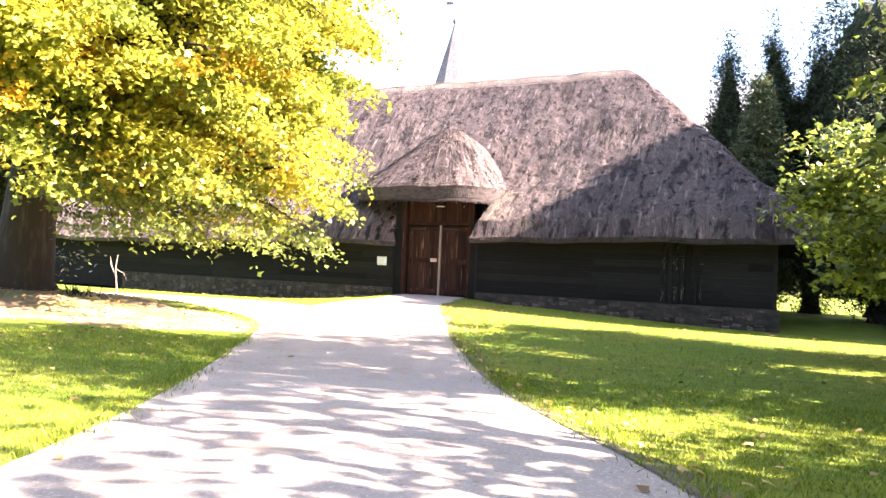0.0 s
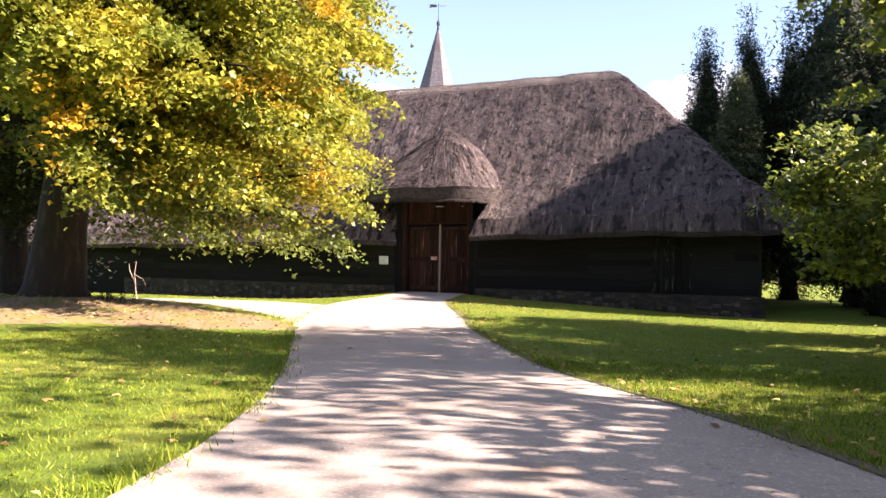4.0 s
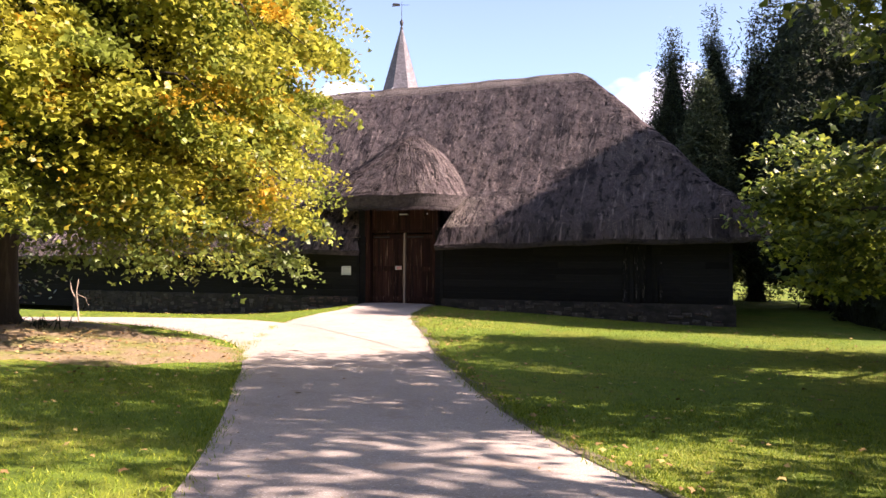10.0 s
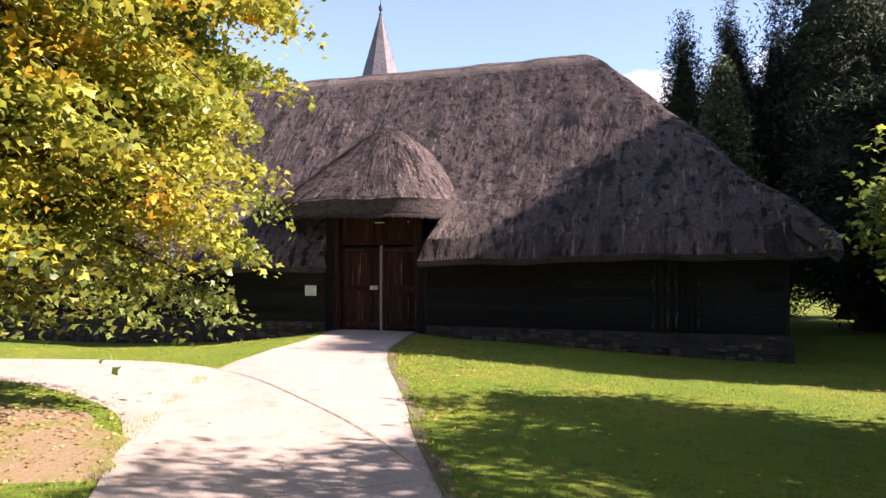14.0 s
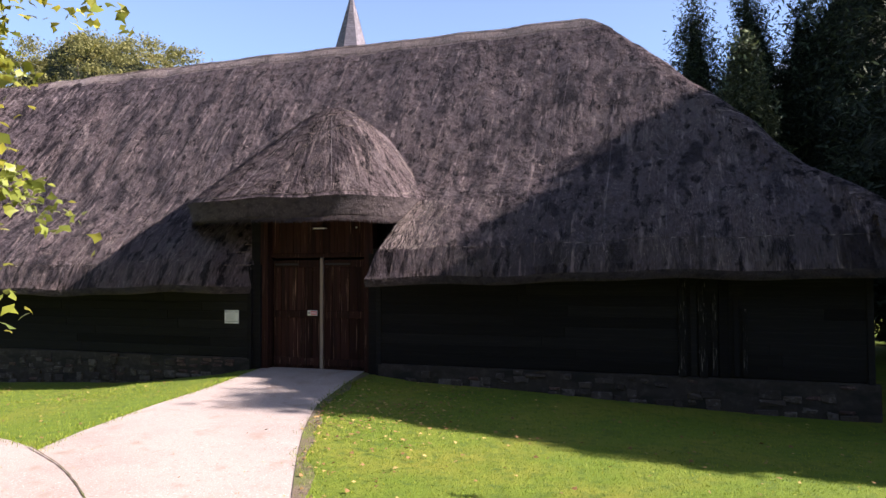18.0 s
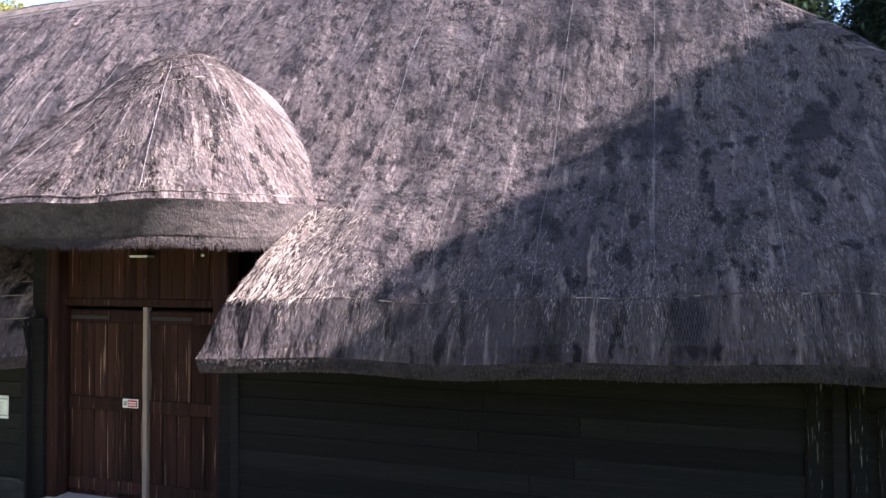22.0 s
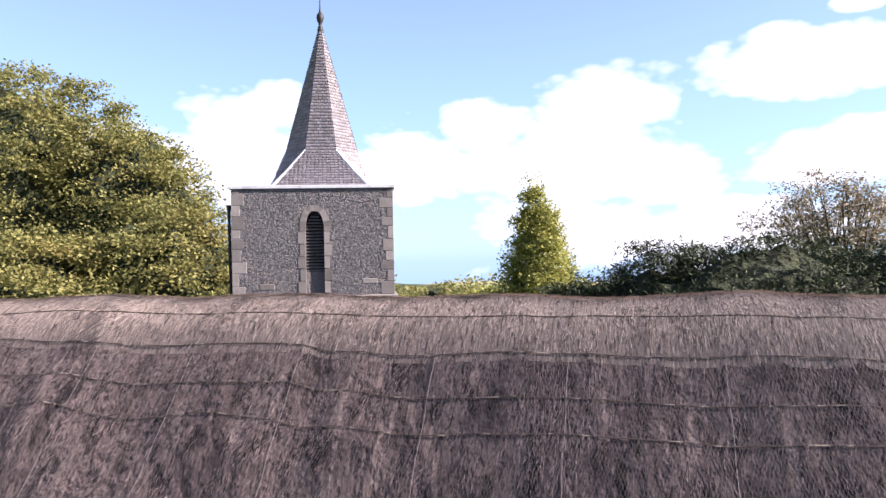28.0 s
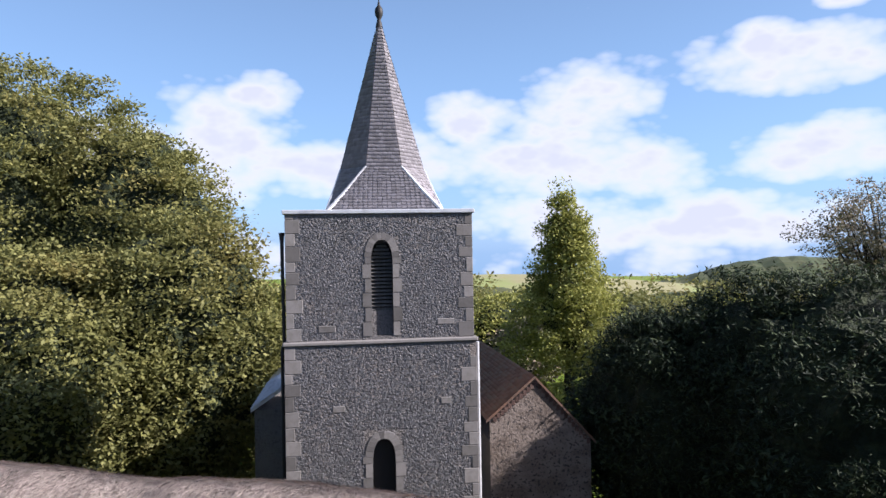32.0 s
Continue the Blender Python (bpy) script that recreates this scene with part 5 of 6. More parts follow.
# ---- distance ----
def ridge_hill(name, x0, x1, y0, y1, top, mat, label, seed, base=-2.0, rough=1.0):
    r = np.random.default_rng(seed)
    nxx, nyy = 70, 10
    ph = r.uniform(0, 6, 5)
    v = []
    for j in range(nyy + 1):
        for i in range(nxx + 1):
            x, y = x0 + (x1 - x0) * i / nxx, y0 + (y1 - y0) * j / nyy
            s = math.sin(math.pi * min(1, j / nyy * 1.0) / 2) * min(1, 6 * i / nxx, 6 * (nxx - i) / nxx)
            z = base + (top - base) * s * (0.85 + 0.15 * math.sin(i * 0.13 + ph[0])) + rough * s * (math.sin(i * 0.9 + ph[1]) * 0.5 + math.sin(i * 2.1 + ph[2]) * 0.4 + r.uniform(-0.6, 0.6))
            v.append((x, y, z))
    f = [(j * (nxx + 1) + i, j * (nxx + 1) + i + 1, (j + 1) * (nxx + 1) + i + 1, (j + 1) * (nxx + 1) + i) for j in range(nyy) for i in range(nxx)]
    return tagged(put(name, v, f, mat), label, "hill", kind="structure")


ridge_hill("hill_field", -420, 500, 330, 620, -9, FIELD, "pale stubble field on a far slope", 5, -70.0, 0.15)
ridge_hill("hill_wood", -130, 460, 560, 760, 2.2, HEDGE, "dark wooded hill on the horizon", 6, -110.0, 1.3)
ridge_hill("hedge_line", -420, 120, 430, 470, -5.5, HEDGE, "dark hedge line across the far field", 7, -60.0, 1.0)
ridge_hill("copse_line", -120, 160, 150, 175, 2.0, HEDGE, "band of trees and bushes beyond the churchyard", 8, -12.0, 0.8)
far = [np.random.default_rng(9)]
bush_pts, _ = crown_points(420, 40, (20, 160, -1.0), (150, 18, 4.6), far[0], hollow=0.2, clump=1.5, flat=0.7)
lv, lt = leaf_shapes(bush_pts, 1.0, "oval", far[0])
tagged(cloud("far_bushes", lv, lt, FAR_LEAF), "mixed bushes and trees in the middle distance", "bushes", kind="stuff")

# ---- barn details ----
# weatherboards
for x0, x1 in ((-16.0, DOOR_L + 0.02), (DOOR_R + 0.02, 10.06)):
    for r in range(10):
        z = 0.36 + r * 0.19
        x = x0
        while x < x1 - 0.05:
            e = min(x1, x + random.uniform(2.6, 4.2))
            if x1 - e < 0.6:
                e = x1
            board = part("weatherboard", box_bm(0, -0.012, 0, e - x - 0.006, 0.012, 0.205, 0.003), BLACK_BOARD, barn)
            board.matrix_local = pose(x, WALL_Y - 0.022, z, 5.0 + random.uniform(-0.6, 0.6), 0, 0)
            x = e
for x in (DOOR_L + 0.02, DOOR_R + 0.02, 10.02):
    box("corner_board", x - 0.05, WALL_Y - 0.065, 0.1, x + 0.05, WALL_Y - 0.004, 2.2, BLACK_BOARD, barn, "", 0.005)
# low plinth of rubble and old brick, half buried where the lawn rises
for x0, x1 in ((-14.0, DOOR_L + 0.05), (DOOR_R + 0.0, 10.15)):
    plinth = box("plinth", x0, WALL_Y - 0.07, -0.7, x1, WALL_Y + 0.02, 0.34, MORTAR, barn, "low crumbling plinth of stone and old brick", 0.02)
    x = x0 + 0.02
    while x < x1 - 0.3:
        foot = float(ground_z(x, WALL_Y - 0.15))
        z = foot - 0.04
        wide = random.uniform(0.18, 0.40)
        while z < 0.30:
            brick = (-3.4 < x < DOOR_L and z > foot + 0.05) or random.random() < 0.15
            h = 0.07 if brick else random.uniform(0.08, 0.17)
            if random.random() < (0.7 if x < 0 else 0.5 if z < foot + 0.12 else 0.25) and z + h < 0.36:
                off, dy = random.uniform(0, 0.1), random.uniform(0.01, 0.05)
                w = random.uniform(0.19, 0.23) if brick else wide * random.uniform(0.55, 1.0)
                w = min(w, x1 - x - off)
                mat = BRICK if brick else PALE_STONE if random.random() < (0.3 if z < foot + 0.1 else 0.05) else STONE
                box("brick" if brick else "stone", x + off, WALL_Y - 0.07 - dy, z, x + off + w, WALL_Y - 0.04, z + h - random.uniform(0.008, 0.02), mat, plinth, "", 0.018, 0.016)
            z += h
        x += wide
# worn upright boards in the wall
for x, w, z0, z1, mat in ((7.22, 0.13, 0.34, 2.0, WORN_BOARD), (7.40, 0.10, 0.36, 2.0, BLACK_BOARD), (7.55, 0.13, 0.33, 2.05, WORN_BOARD), (7.73, 0.09, 0.36, 1.75, WORN_BOARD), (7.87, 0.15, 0.35, 2.0, BLACK_BOARD), (8.07, 0.08, 0.36, 1.7, BLACK_BOARD), (8.20, 0.07, 0.4, 1.5, WORN_BOARD)):
    prop = part("upright_board", box_bm(-w / 2, -0.022, 0, w / 2, 0.02, z1 - z0, 0.006, 0.004), mat, barn, "split upright board worn to pale grain" if mat is WORN_BOARD else "")
    prop.matrix_local = pose(x, WALL_Y - 0.055, z0, 0, random.uniform(-0.7, 0.7), 0)
# notice on the wall
notice = tagged(empty("notice_board", -1.99, WALL_Y - 0.05, 1.06), "small white framed notice on the black boards", "sign")
part("panel", box_bm(0, -0.012, 0, 0.35, 0.006, 0.28, 0.004), WHITE, notice)
for z in (0.035, 0.235):
    part("rail", box_bm(0.01, -0.02, z, 0.34, -0.011, z + 0.012, 0.002), INK, notice)
for i in range(6):
    part("text_bar", box_bm(0.05, -0.0155, 0.075 + i * 0.023, 0.05 + random.uniform(0.18, 0.25), -0.0125, 0.084 + i * 0.023, 0), PALE_INK, notice)
# fire sign on the door leaf
plate = tagged(empty("door_sign", -0.13, 0.128, 1.24), "small red and white sign on the door", "sign")
part("plate", box_bm(0, -0.004, 0, 0.225, 0.004, 0.105, 0.002), WHITE, plate)
part("red_field", box_bm(0.075, -0.007, 0.012, 0.215, -0.0045, 0.093, 0.001), RED, plate)
for i in range(2):
    part("text_bar", box_bm(0.09, -0.0095, 0.03 + i * 0.028, 0.2, -0.0072, 0.044 + i * 0.028, 0), WHITE, plate)
part("pictogram", box_bm(0.018, -0.007, 0.025, 0.058, -0.0045, 0.08, 0.004), INK, plate)
# bulkhead lamp under the hood
lamp = tagged(empty("bulkhead_lamp", 0.05, 0.02, 3.03), "slim white strip lamp above the barn door", "lamp")
part("case", box_bm(0, 0.0, 0, 0.27, 0.11, 0.022, 0.006), INK, lamp)
part("diffuser", box_bm(0.008, -0.012, -0.004, 0.262, 0.0, 0.022, 0.004), WHITE, lamp)
sensor = tagged(empty("door_sensor", 0.98, 0.1, 3.03), "tiny white sensor under the hood", "sensor")
part("case", box_bm(0, 0, 0, 0.03, 0.03, 0.03, 0.006), WHITE, sensor)


def roof_line(points, radius, mat, name, parent, label="", lift=0.012, sides=5):
    v, f = tube([(x, y, float(roof_z(x, y)) + lift) for x, y in points], [radius] * len(points), sides)
    return put(name, v, f, mat, parent, label)


# hazel spars pinned along the ridge and the eaves
for y in (RIDGE_Y - 0.36, RIDGE_Y - 0.62, RIDGE_Y - 0.86, RIDGE_Y - 1.05, RIDGE_Y + 0.6):
    x = -14.0
    while x < 5.4:
        e = min(5.6, x + random.uniform(1.1, 1.7))
        wob = random.uniform(-0.012, 0.012)
        roof_line([(x + (e - x) * k / 6, y + wob * math.sin(0.5 * k)) for k in range(7)], 0.0048, SPAR, "spar", barn, "", 0.018)
        for k in (1, 3, 5):
            px = x + (e - x) * k / 6
            roof_line([(px - 0.01, y - 0.025), (px, y), (px + 0.01, y + 0.02)], 0.0036, GREY_WOOD, "spar_pin", barn, "", 0.022, 4)
        x = e + random.uniform(-0.1, 0.05)
for x0, x1 in ((-12.0, CUT_L), (DOOR_R + 0.25, 10.4)):
    x = x0
    while x < x1 - 0.2:
        e = min(x1, x + random.uniform(1.0, 1.6))
        roof_line([(x + (e - x) * k / 6, EAVE_Y + 0.25 + 0.006 * math.sin(x * 3 + k)) for k in range(7)], 0.006, SPAR, "spar", barn, "", 0.010)
        x = e
# seams of the wire netting, running down the slope
for k in range(-9, 6):
    x = 2.74 + 1.07 * (k - 1) + random.uniform(-0.05, 0.05)
    bottom = -0.4 if x > CUT_R + 0.2 or x < CUT_L - 0.5 else 2.6
    top = RIDGE_Y - 0.35 if x < 5.2 else RIDGE_Y - 0.35 - (x - 5.2) * 1.0
    if x > 7.5:
        continue
    n = 24
    roof_line([(x + 0.004 * math.sin(i * 1.3) + 0.02 * i / n, bottom + (top - bottom) * i / n) for i in range(n + 1)], 0.0017, WIRE, "netting_seam", barn, "", 0.010, 4)


# wire netting over the thatch: two sets of fine slanting strands
def net(x0, x1, y0, y1, step, slant, width, zfun, inside):
    strips = []
    n = 36
    ys = np.linspace(y0, y1, n + 1)
    run = (y1 - y0) * slant
    starts = np.arange(x0 - max(run, 0), x1 - min(run, 0), step)
    xs = starts[:, None] + (ys - y0)[None] * slant
    zs = zfun(xs, ys[None] + 0 * xs) + 0.012
    a = np.stack([xs - width, ys[None] + 0 * xs, zs], -1)
    c = np.stack([xs + width, ys[None] + 0 * xs, zs], -1)
    quads = np.stack([a[:, :-1], c[:, :-1], c[:, 1:], a[:, 1:]], 2).reshape(-1, 4, 3)
    mid = quads.mean(1)
    return quads[inside(mid[:, 0], mid[:, 1])]


def on_front(x, y):
    return (x > -9) & (x < 4.6 + (4.9 - y)) & (x < 9.5) & ~((x > CUT_L) & (x < CUT_R) & (y < 0.62))


strands = np.concatenate([net(-9, 9.5, EAVE_Y + 0.05, RIDGE_Y + 0.3, 0.024, s, 0.0008, roof_z, on_front) for s in (0.55, -0.55)])
tagged(cloud("wire_netting", strands, [(0, 1, 2, 3)], NET, barn, "fine galvanised wire netting stretched over the thatch"), kind="stuff")


for r in (0.24, 0.34, 0.44, 0.93):
    for s in range(8):
        a0 = -170 + s * 19
        v, f = tube([canopy_point(math.radians(a0 + k * 3.6), r) for k in range(7)], [0.0065] * 7, 5)
        put("spar", v, f, SPAR, barn)
for a in (-112, -66, -40, -150):
    v, f = tube([canopy_point(math.radians(a), 0.3 + 0.068 * k) for k in range(10)], [0.0026] * 10, 4)
    put("netting_seam", v, f, WIRE, barn)
v, f = tube([(2.36, -0.62, 2.30), (2.33, -0.50, 2.52)], [0.009, 0.006], 5)
put("loose_spar", v, f, SPAR, barn, "pale spar sticking out of the thatch")


# straw ends standing proud of the thatch
def straw(name, x, y, zfun, down, length, width, rng, lift, stray=0.22):
    n = len(x)
    eps = 0.02
    z = zfun(x, y)
    gxx, gyy = (zfun(x + eps, y) - z) / eps, (zfun(x, y + eps) - z) / eps
    nrm = np.stack([-gxx, -gyy, np.ones(n)], -1)
    nrm /= np.linalg.norm(nrm, axis=1)[:, None]
    dirv = np.stack([down[0] + rng.normal(0, stray, n), down[1] + rng.normal(0, 0.1, n), np.zeros(n)], -1)
    dirv[:, 2] = gxx * dirv[:, 0] + gyy * dirv[:, 1]
    dirv /= np.linalg.norm(dirv, axis=1)[:, None]
    sidev = np.cross(nrm, dirv)
    c = np.stack([x, y, z], -1)
    l, w = (length * rng.uniform(0.5, 1.4, n))[:, None], (width * rng.uniform(0.6, 1.5, n))[:, None]
    up = nrm * rng.uniform(0.2, 1.0, n)[:, None] * lift
    return np.stack([c - sidev * w - nrm * 0.004, c + sidev * w - nrm * 0.004, c + dirv * l + sidev * w * 0.4 + up, c + dirv * l - sidev * w * 0.4 + up], 1)


rng = np.random.default_rng(17)
N = 400000
sx, sy = rng.uniform(-9.5, 8.5, N), rng.uniform(-0.7, RIDGE_Y + 0.5, N)
keep = ~((sx > CUT_L) & (sx < CUT_R) & (sy < 0.6)) & (sx < 4.9 + (4.9 - sy) * 1.0)
tuft = np.sin(sx * 7 + 3 * np.sin(sy * 2.3)) + np.sin(sy * 5 + 2 * np.sin(sx * 3.1)) + rng.normal(0, 0.8, N)
keep &= tuft > -0.6
sx, sy = sx[keep], sy[keep]
blades = straw("straw", sx, sy, roof_z, (0, -1), 0.055, 0.0015, rng, 0.03)
# growing share of darker straw from mid slope up to the cap
old = rng.random(len(sx)) < smooth_step(2.3, 3.5, sy)
tagged(cloud("loose_straw", blades[~old], [(0, 1, 2, 3)], STRAW, barn, "loose weathered straw ends on the thatch"), kind="stuff")
tagged(cloud("loose_straw", blades[old], [(0, 1, 2, 3)], DARK_STRAW, barn, "darker straw below the ridge cap"), kind="stuff")
# thick straw on the ridge cap: colour lightened along the crest for sun
for count, y0, y1, mat, label in ((150000, RIDGE_Y - 0.62, RIDGE_Y + 0.25, FRESH_LIT_STRAW, "fresh straw along the crest of the roof, lightened for the sun"), (30000, RIDGE_Y - 1.2, RIDGE_Y - 0.3, DARK_STRAW, "darker straw low on the ridge cap")):
    sx, sy = rng.uniform(-10, 5.8, count), y0 + (y1 - y0) * np.sqrt(rng.random(count))
    blades = straw("straw", sx, sy, roof_z, (0, -1), 0.10, 0.0014, rng, 0.016, 0.10)
    tagged(cloud("loose_straw", blades, [(0, 1, 2, 3)], mat, barn, label), kind="stuff")
# ruffled straw on the swept cheek by the door, sunlight in its colour
N = 9000
sx, sy = DOOR_R + 0.1 + 1.3 * rng.random(N) ** 1.4, rng.uniform(-0.5, 0.45, N)
ok = (sx > DOOR_R + 0.05 + 0.55 * (sy + 0.76)) & (rng.random(N) < 0.75 - 0.7 * np.abs(sx - DOOR_R - 0.55))
blades = straw("straw", sx[ok], sy[ok], roof_z, (0.1, -1), 0.09, 0.0022, rng, 0.06)
tagged(cloud("loose_straw", blades, [(0, 1, 2, 3)], FRESH_LIT_STRAW, barn, "ruffled straw beside the door, made pale for the sun on it"), kind="stuff")
# fringe along the cut eaves
N = 16000
sx = rng.uniform(-9, 10.6, N)
sx = sx[(sx < CUT_L) | (sx > DOOR_R + 0.05)]
sy = EAVE_Y + rng.uniform(-0.01, 0.03, len(sx))
fr = straw("fringe", sx, sy, roof_z, (0, -1), 0.03, 0.0035, rng, 0.0)
fr[:, :, 2] -= rng.uniform(0, 0.12, len(sx))[:, None]
tagged(cloud("straw_fringe", fr, [(0, 1, 2, 3)], THATCH_CUT_SHADED, barn, "ragged straw fringe at the eaves"), kind="stuff")
# straw on the hood
N = 42000
aa, rr = rng.uniform(-180, 0, N), np.sqrt(rng.uniform(0.01, 0.85, N))
P0 = np.array([canopy_point(math.radians(a), r, 0.0) for a, r in zip(aa, rr)])
P1 = np.array([canopy_point(math.radians(a + j), min(1.06, r + 0.045), 0.0) for a, r, j in zip(aa, rr, rng.normal(0, 1.2, N))])
dv = P1 - P0
dv /= np.linalg.norm(dv, axis=1)[:, None]
sd = np.cross(dv, np.array([0, 0, 1.0]))
sd /= np.linalg.norm(sd, axis=1)[:, None]
w = (0.0012 * rng.uniform(0.6, 1.5, N))[:, None]
up = np.cross(sd, dv) * (rng.uniform(0.005, 0.03, N))[:, None]
L = (0.05 * rng.uniform(0.5, 1.3, N))[:, None]
tagged(cloud("loose_straw", np.stack([P0 - sd * w, P0 + sd * w, P0 + dv * L + sd * w * 0.4 + up, P0 + dv * L - sd * w * 0.4 + up], 1), [(0, 1, 2, 3)], STRAW, barn), kind="stuff")

# ragged straw ends round the hood's cut edge
N = 9000
aa = rng.uniform(-180, 0, N)
P0 = np.array([canopy_point(math.radians(a), 1.004, 0.0) for a in aa])
P0[:, 2] -= rng.uniform(-0.02, 0.06, N)
out = P0 - np.array([CAN_X, CAN_Y, 0])
out[:, 2] = 0
out /= np.linalg.norm(out, axis=1)[:, None]
sd = np.stack([-out[:, 1], out[:, 0], 0 * aa], -1) * (0.0022 * rng.uniform(0.6, 1.5, N))[:, None]
tip = P0 + out * rng.uniform(0.005, 0.035, N)[:, None] + np.stack([rng.normal(0, 0.01, N), rng.normal(0, 0.01, N), -rng.uniform(0.03, 0.08, N)], -1)
tagged(cloud("straw_fringe", np.stack([P0 - sd, P0 + sd, tip], 1), [(0, 1, 2)], THATCH_CUT_SHADED, barn, "ragged straw fringe round the hood"), kind="stuff")

# ---- lawn and path details ----
E_L, E_R, E_U, E_D = resample(PATH_LEFT, 200), resample(PATH_RIGHT, 200), resample(BRANCH_UP, 120), resample(BRANCH_LOW, 120)


def on_path(x, y, pad=0.0):
    main = (x > np.interp(y, E_L[:, 1], E_L[:, 0]) - pad) & (x < np.interp(y, E_R[:, 1], E_R[:, 0]) + pad) & (y < 0.3)
    lo, hi = np.interp(x, E_D[::-1, 0], E_D[::-1, 1]), np.interp(x, E_U[::-1, 0], E_U[::-1, 1])
    return main | ((y > lo - pad) & (y < hi + pad) & (x < 2.0))


def lay_strip(name, edge, width, mat, label, lift, rng, side=1):
    v, f = [], []
    p = resample(edge, 120)
    for i, (x, y) in enumerate(p):
        d = p[min(i + 1, 119)] - p[max(i - 1, 0)]
        nrm = np.array([d[1], -d[0]]) / np.hypot(*d) * side
        w = width * (0.6 + 0.5 * math.sin(i * 0.7) * math.sin(i * 0.23 + 1) + rng.uniform(-0.15, 0.25))
        for q in (-0.07, max(0.03, w)):
            a = np.array([x, y]) + nrm * q
            v.append((a[0], a[1], float(ground_z(a[0], a[1])) + lift + (0.008 if q < 0 else 0.0)))
    f = [(2 * i, 2 * i + 1, 2 * i + 3, 2 * i + 2) for i in range(119)]
    return tagged(put(name, v, f, mat), label, "verge", kind="structure")


vr = np.random.default_rng(5)
lay_strip("verge", PATH_RIGHT[2:], 0.13, DARK_EARTH, "worn brown earth along the path's edge", 0.011, vr)
# bare earth under the maple
v, f = [(-0.9, -11.8, float(ground_z(-0.9, -11.8)) + 0.012)], []
for ring in range(1, 8):
    for k in range(40):
        a = 2 * math.pi * k / 40
        r = (3.1 + 0.7 * math.sin(a * 3 + 1) + 0.4 * math.sin(a * 7)) * ring / 7
        x, y = -0.9 + r * 1.15 * math.cos(a), -11.8 + r * 0.84 * math.sin(a)
        v.append((x, y, float(ground_z(x, y)) + 0.012 - (0.02 if ring == 7 else 0)))
f = [(0, 1 + k, 1 + (k + 1) % 40) for k in range(40)]
f += [(1 + r * 40 + k, 1 + (r + 1) * 40 + k, 1 + (r + 1) * 40 + (k + 1) % 40, 1 + r * 40 + (k + 1) % 40) for r in range(6) for k in range(40)]
tagged(put("bare_patch", v, f, EARTH, smooth=True), "dry brown ground under the maple", "ground", kind="structure")
# joint across the path
JOINT = resample([(-0.45, -6.05), (1.0, -6.75), (3.1, -8.35), (4.4, -9.45), (5.35, -10.5)], 60)
v, f = [], []
for i, (x, y) in enumerate(JOINT):
    d = JOINT[min(i + 1, 59)] - JOINT[max(i - 1, 0)]
    nrm = np.array([d[1], -d[0]]) / np.hypot(*d)
    for q in (-1, 1):
        a = np.array([x, y]) + nrm * q * (0.008 + 0.003 * math.sin(i * 2.1))
        v.append((a[0], a[1], float(ground_z(a[0], a[1])) + 0.031))
tagged(put("path_joint", v, [(2 * i, 2 * i + 1, 2 * i + 3, 2 * i + 2) for i in range(59)], DARK_EARTH), "dark curved joint in the concrete path", "joint", kind="structure")

v = []
for i in range(30):
    x, y = 4.32 + (5.58 - 4.32) * i / 29, -12.12 + (-11.06 + 12.12) * i / 29 + 0.03 * math.sin(i * 0.5)
    v += [(x, y - 0.006, float(ground_z(x, y)) + 0.031), (x, y + 0.006, float(ground_z(x, y)) + 0.031)]
tagged(put("path_joint", v, [(2 * i, 2 * i + 1, 2 * i + 3, 2 * i + 2) for i in range(29)], DARK_EARTH), "thin dark crack across the concrete path", "joint", kind="structure")

rng = np.random.default_rng(23)
gxs, gys = [], []
for x0, x1, y0, y1, n in ((7.0, 13.5, -21.0, -13.0, 110000), (1.0, 8.0, -21.0, -13.0, 80000), (-8.0, 12.0, -13.0, -0.5, 150000), (-9, 3, -21, -13, 14000)):
    gxs.append(rng.uniform(x0, x1, n))
    gys.append(rng.uniform(y0, y1, n))
gxx, gyy = np.concatenate(gxs), np.concatenate(gys)
patch = np.sin(gxx * 1.3 + 2 * np.sin(gyy * 0.9)) * np.sin(gyy * 1.1 + gxx * 0.4) + rng.normal(0, 0.5, len(gxx))
ok = ~on_path(gxx, gyy, -0.03) & (patch > -0.8) & (((gxx + 0.9) / 3.9) ** 2 + ((gyy + 11.8) / 2.9) ** 2 > rng.uniform(0.35, 1.15, len(gxx)))
gxx, gyy = gxx[ok], gyy[ok]
n = len(gxx)
base = np.stack([gxx, gyy, ground_z(gxx, gyy) - 0.004], -1)
hgt = rng.uniform(0.015, 0.042, n) * np.where(on_path(gxx, gyy, 0.25), 1.35, 1.0)
az = rng.uniform(0, 6.28, n)
wd = rng.uniform(0.0025, 0.005, n)
side = np.stack([np.cos(az) * wd, np.sin(az) * wd, 0 * az], -1)
tip = base + np.stack([rng.normal(0, 0.02, n), rng.normal(0, 0.02, n), hgt], -1)
tagged(cloud("grass", np.stack([base - side, base + side, tip], 1), [(0, 1, 2)], BLADE), "short green lawn grass", "grass", kind="stuff")
# longer tufts lapping over the edges of the path
tx, ty = [], []
for edge_line, count in ((PATH_RIGHT, 9000), (PATH_LEFT, 6000), (BRANCH_UP, 2500), (BRANCH_LOW, 2500)):
    p = resample(edge_line, 400)[rng.integers(0, 400, count)]
    tx.append(p[:, 0] + rng.normal(0, 0.07, count))
    ty.append(p[:, 1] + rng.normal(0, 0.07, count))
tx, ty = np.concatenate(tx), np.concatenate(ty)
tuft = np.sin(tx * 5 + 2 * np.sin(ty * 3)) + np.sin(ty * 4.3 + 1) + rng.normal(0, 0.5, len(tx)) > -0.3
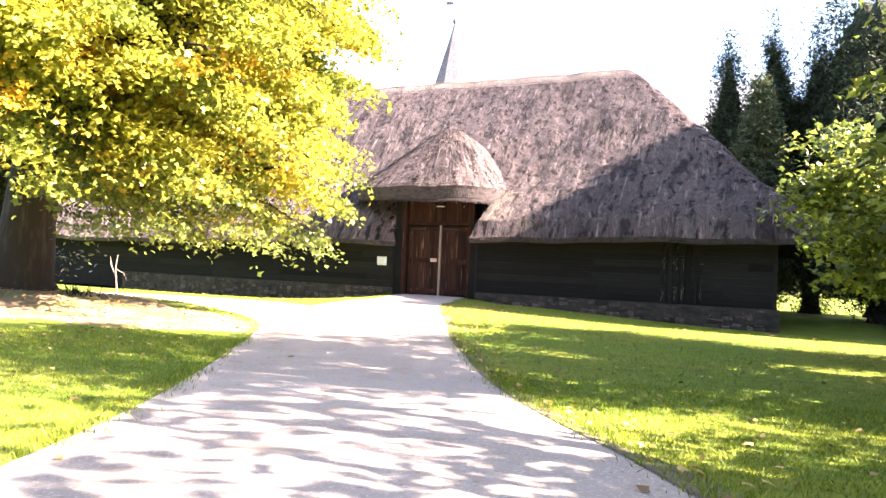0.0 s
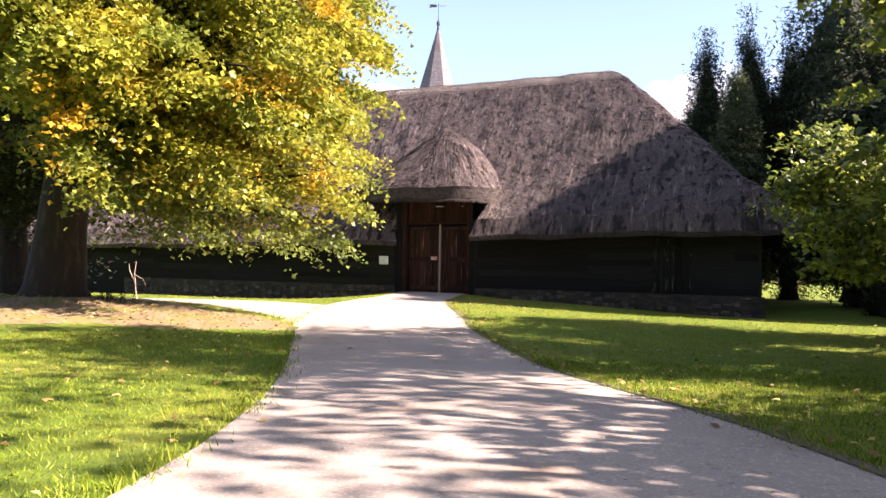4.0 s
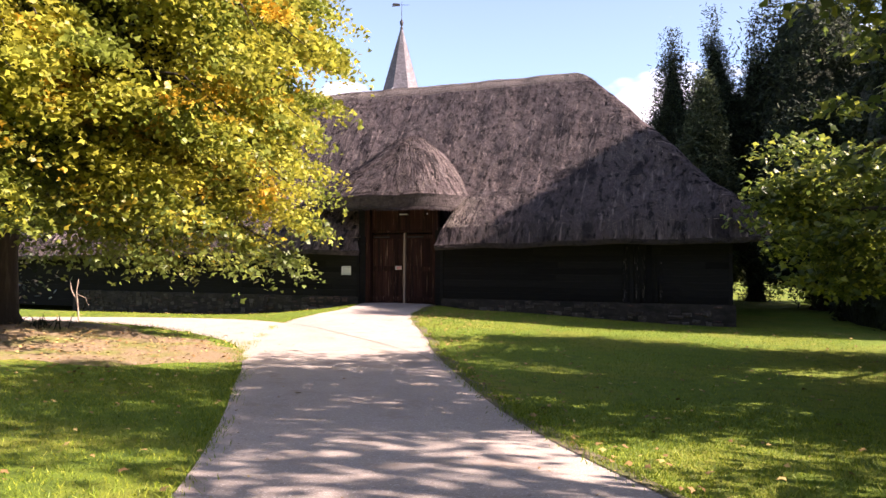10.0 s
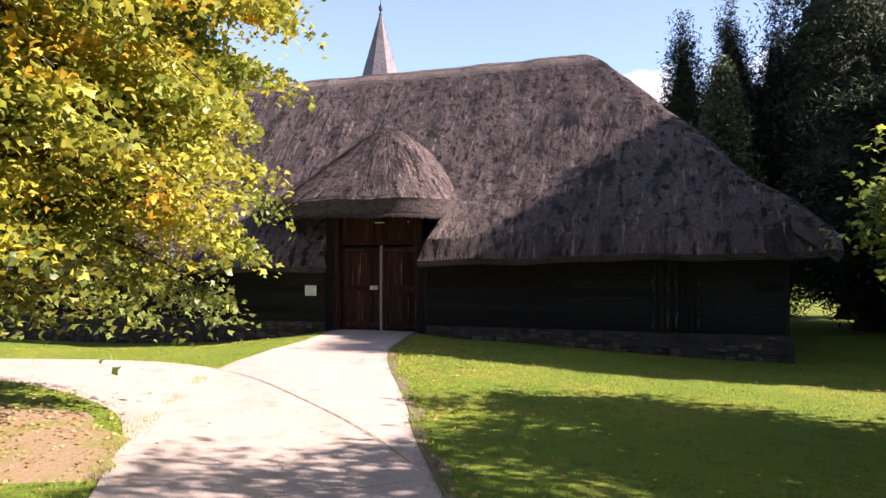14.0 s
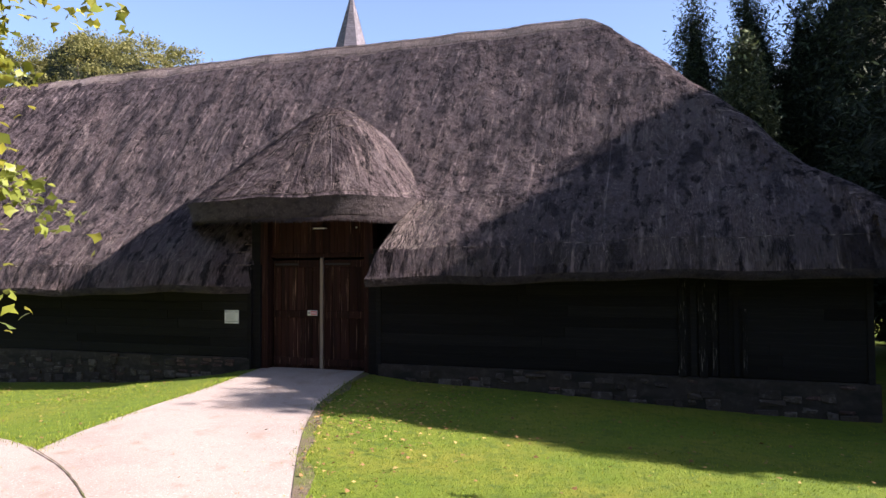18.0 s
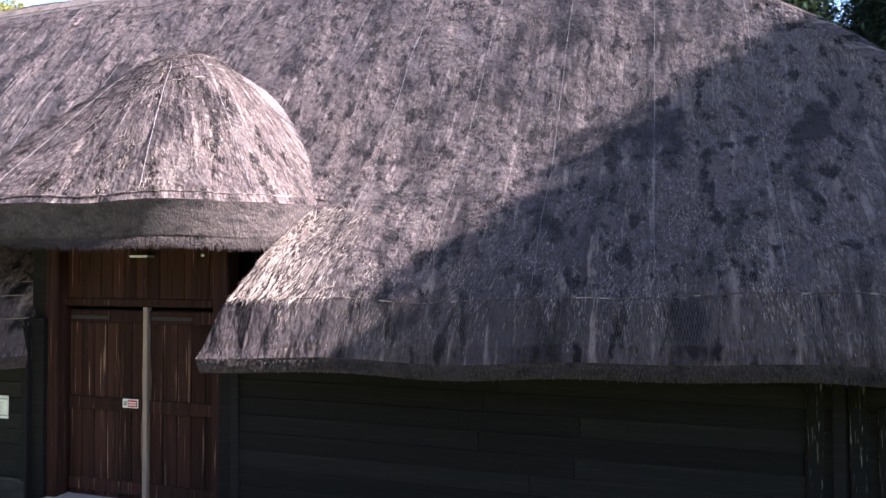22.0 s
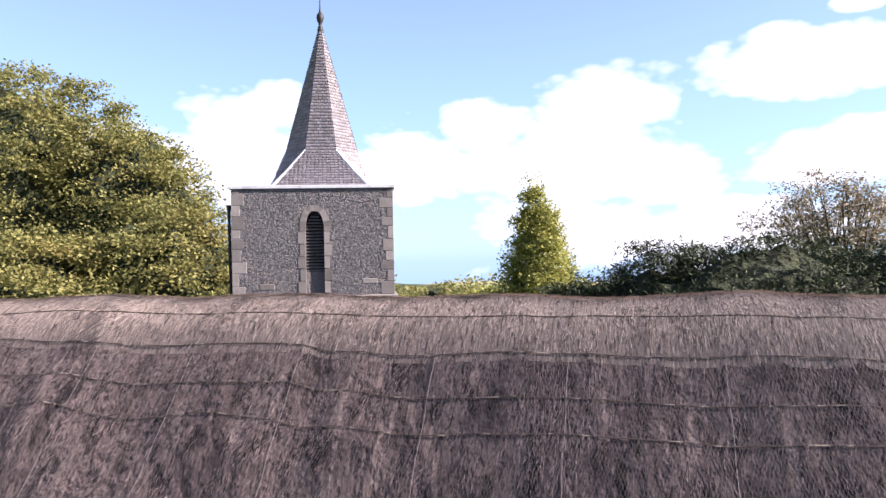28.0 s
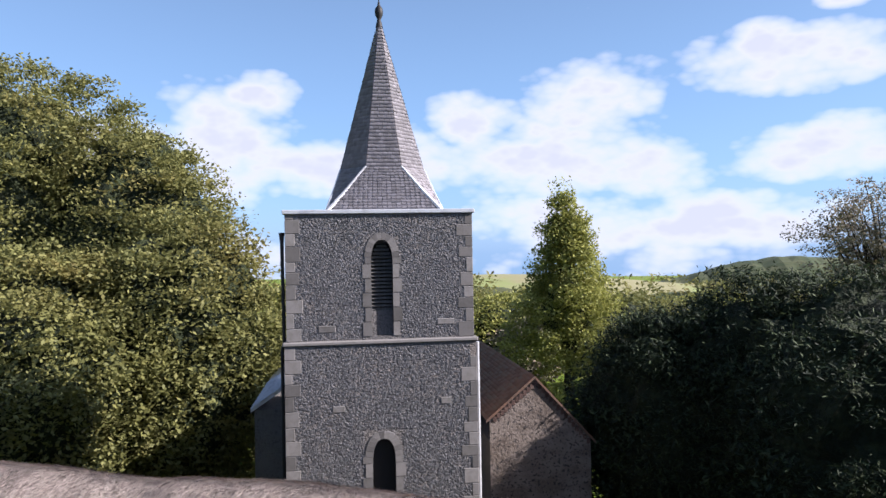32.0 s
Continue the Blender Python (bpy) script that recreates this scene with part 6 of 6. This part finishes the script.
tx, ty = tx[tuft & (ty < -0.6)], ty[tuft & (ty < -0.6)]
n = len(tx)
az, wd = rng.uniform(0, 6.28, n), rng.uniform(0.003, 0.006, n)
base = np.stack([tx, ty, ground_z(tx, ty)], -1)
side = np.stack([np.cos(az) * wd, np.sin(az) * wd, 0 * az], -1)
tip = base + np.stack([rng.normal(0, 0.03, n), rng.normal(0, 0.03, n), rng.uniform(0.03, 0.075, n)], -1)
tagged(cloud("edge_grass", np.stack([base - side, base + side, tip], 1), [(0, 1, 2)], BLADE), "ragged grass tufts along the path's edge", "grass", kind="stuff")
# fallen leaves
n = 2000
lx, ly = rng.uniform(-7, 13, n), rng.uniform(-20.5, -0.8, n)
more = rng.normal(size=(1900, 2)) * [2.4, 1.8] + [-0.9, -11.4]
edge = resample(PATH_RIGHT[2:], 400) + rng.normal(size=(400, 2)) * 0.22 + [0.15, 0]
near_door = rng.normal(size=(500, 2)) * [0.9, 1.4] + [2.9, -3.0]
lx, ly = np.concatenate([lx, more[:, 0], edge[:, 0], near_door[:, 0]]), np.concatenate([ly, more[:, 1], edge[:, 1], near_door[:, 1]])
ok = ~on_path(lx, ly, 0.0) | (rng.random(len(lx)) < 0.03)
ok &= ly < -0.3
lx, ly = lx[ok], ly[ok]
pts = np.stack([lx, ly, ground_z(lx, ly) + np.where(on_path(lx, ly), 0.03, 0.035)], -1)
lv, lt = leaf_shapes(pts, 0.052, "lobed", rng, up=2.5)
lv[:, :, 2] = np.maximum(lv[:, :, 2], (ground_z(lx, ly) + 0.022)[:, None])
tagged(cloud("fallen_leaves", lv, lt, FALLEN), "scattered brown and yellow fallen leaves", "leaves", kind="stuff")
# small grit and leaf scraps on the path
n = 2600
lx, ly = rng.uniform(-3, 13, n), rng.uniform(-20.5, -0.5, n)
ok = on_path(lx, ly, -0.05)
lx, ly = lx[ok], ly[ok]
lv, lt = leaf_shapes(np.stack([lx, ly, ground_z(lx, ly) + 0.024], -1), 0.022, "oval", rng, up=3.0)
lv[:, :, 2] = np.maximum(lv[:, :, 2], (ground_z(lx, ly) + 0.017)[:, None])
tagged(cloud("path_litter", lv, lt, FALLEN), "small brown leaf scraps on the path", "litter", kind="stuff")
# a dead twig against the wall
twig = tagged(empty("dead_branch", -4.9, -7.95, 0.0), "pale dead forked branch stuck in the grass", "branch")
for pts3, r in (([(0.1, 0, -0.05), (0.05, 0, 0.35), (0.0, 0, 0.7), (0.06, 0, 1.0)], 0.022), ([(0.05, 0, 0.4), (-0.2, 0.03, 0.75), (-0.24, 0.03, 0.95)], 0.016), ([(0.0, 0, 0.65), (0.24, 0.05, 0.55), (0.34, 0.05, 0.38)], 0.013)):
    v, f = tube(pts3, list(np.linspace(r, r * 0.4, len(pts3))), 6)
    put("stem", v, f, PALE_WOOD, twig)
# dark spiky shoots at the foot of the maple
shoots = tagged(empty("spiky_shoots", -2.1, -11.1, float(ground_z(-2.1, -11.1))), "dark spiky shoots at the foot of the maple", "plant")
rng = np.random.default_rng(29)
for k in range(26):
    x, y, h = rng.normal(0, 0.22), rng.normal(0, 0.12), rng.uniform(0.12, 0.30)
    lean = rng.normal(0, 0.12, 2)
    v, f = tube([(x, y, -0.02), (x + lean[0] * 0.4, y + lean[1] * 0.4, h * 0.6), (x + lean[0], y + lean[1], h)], [0.010, 0.008, 0.002], 5)
    put("shoot", v, f, INNER, shoots)
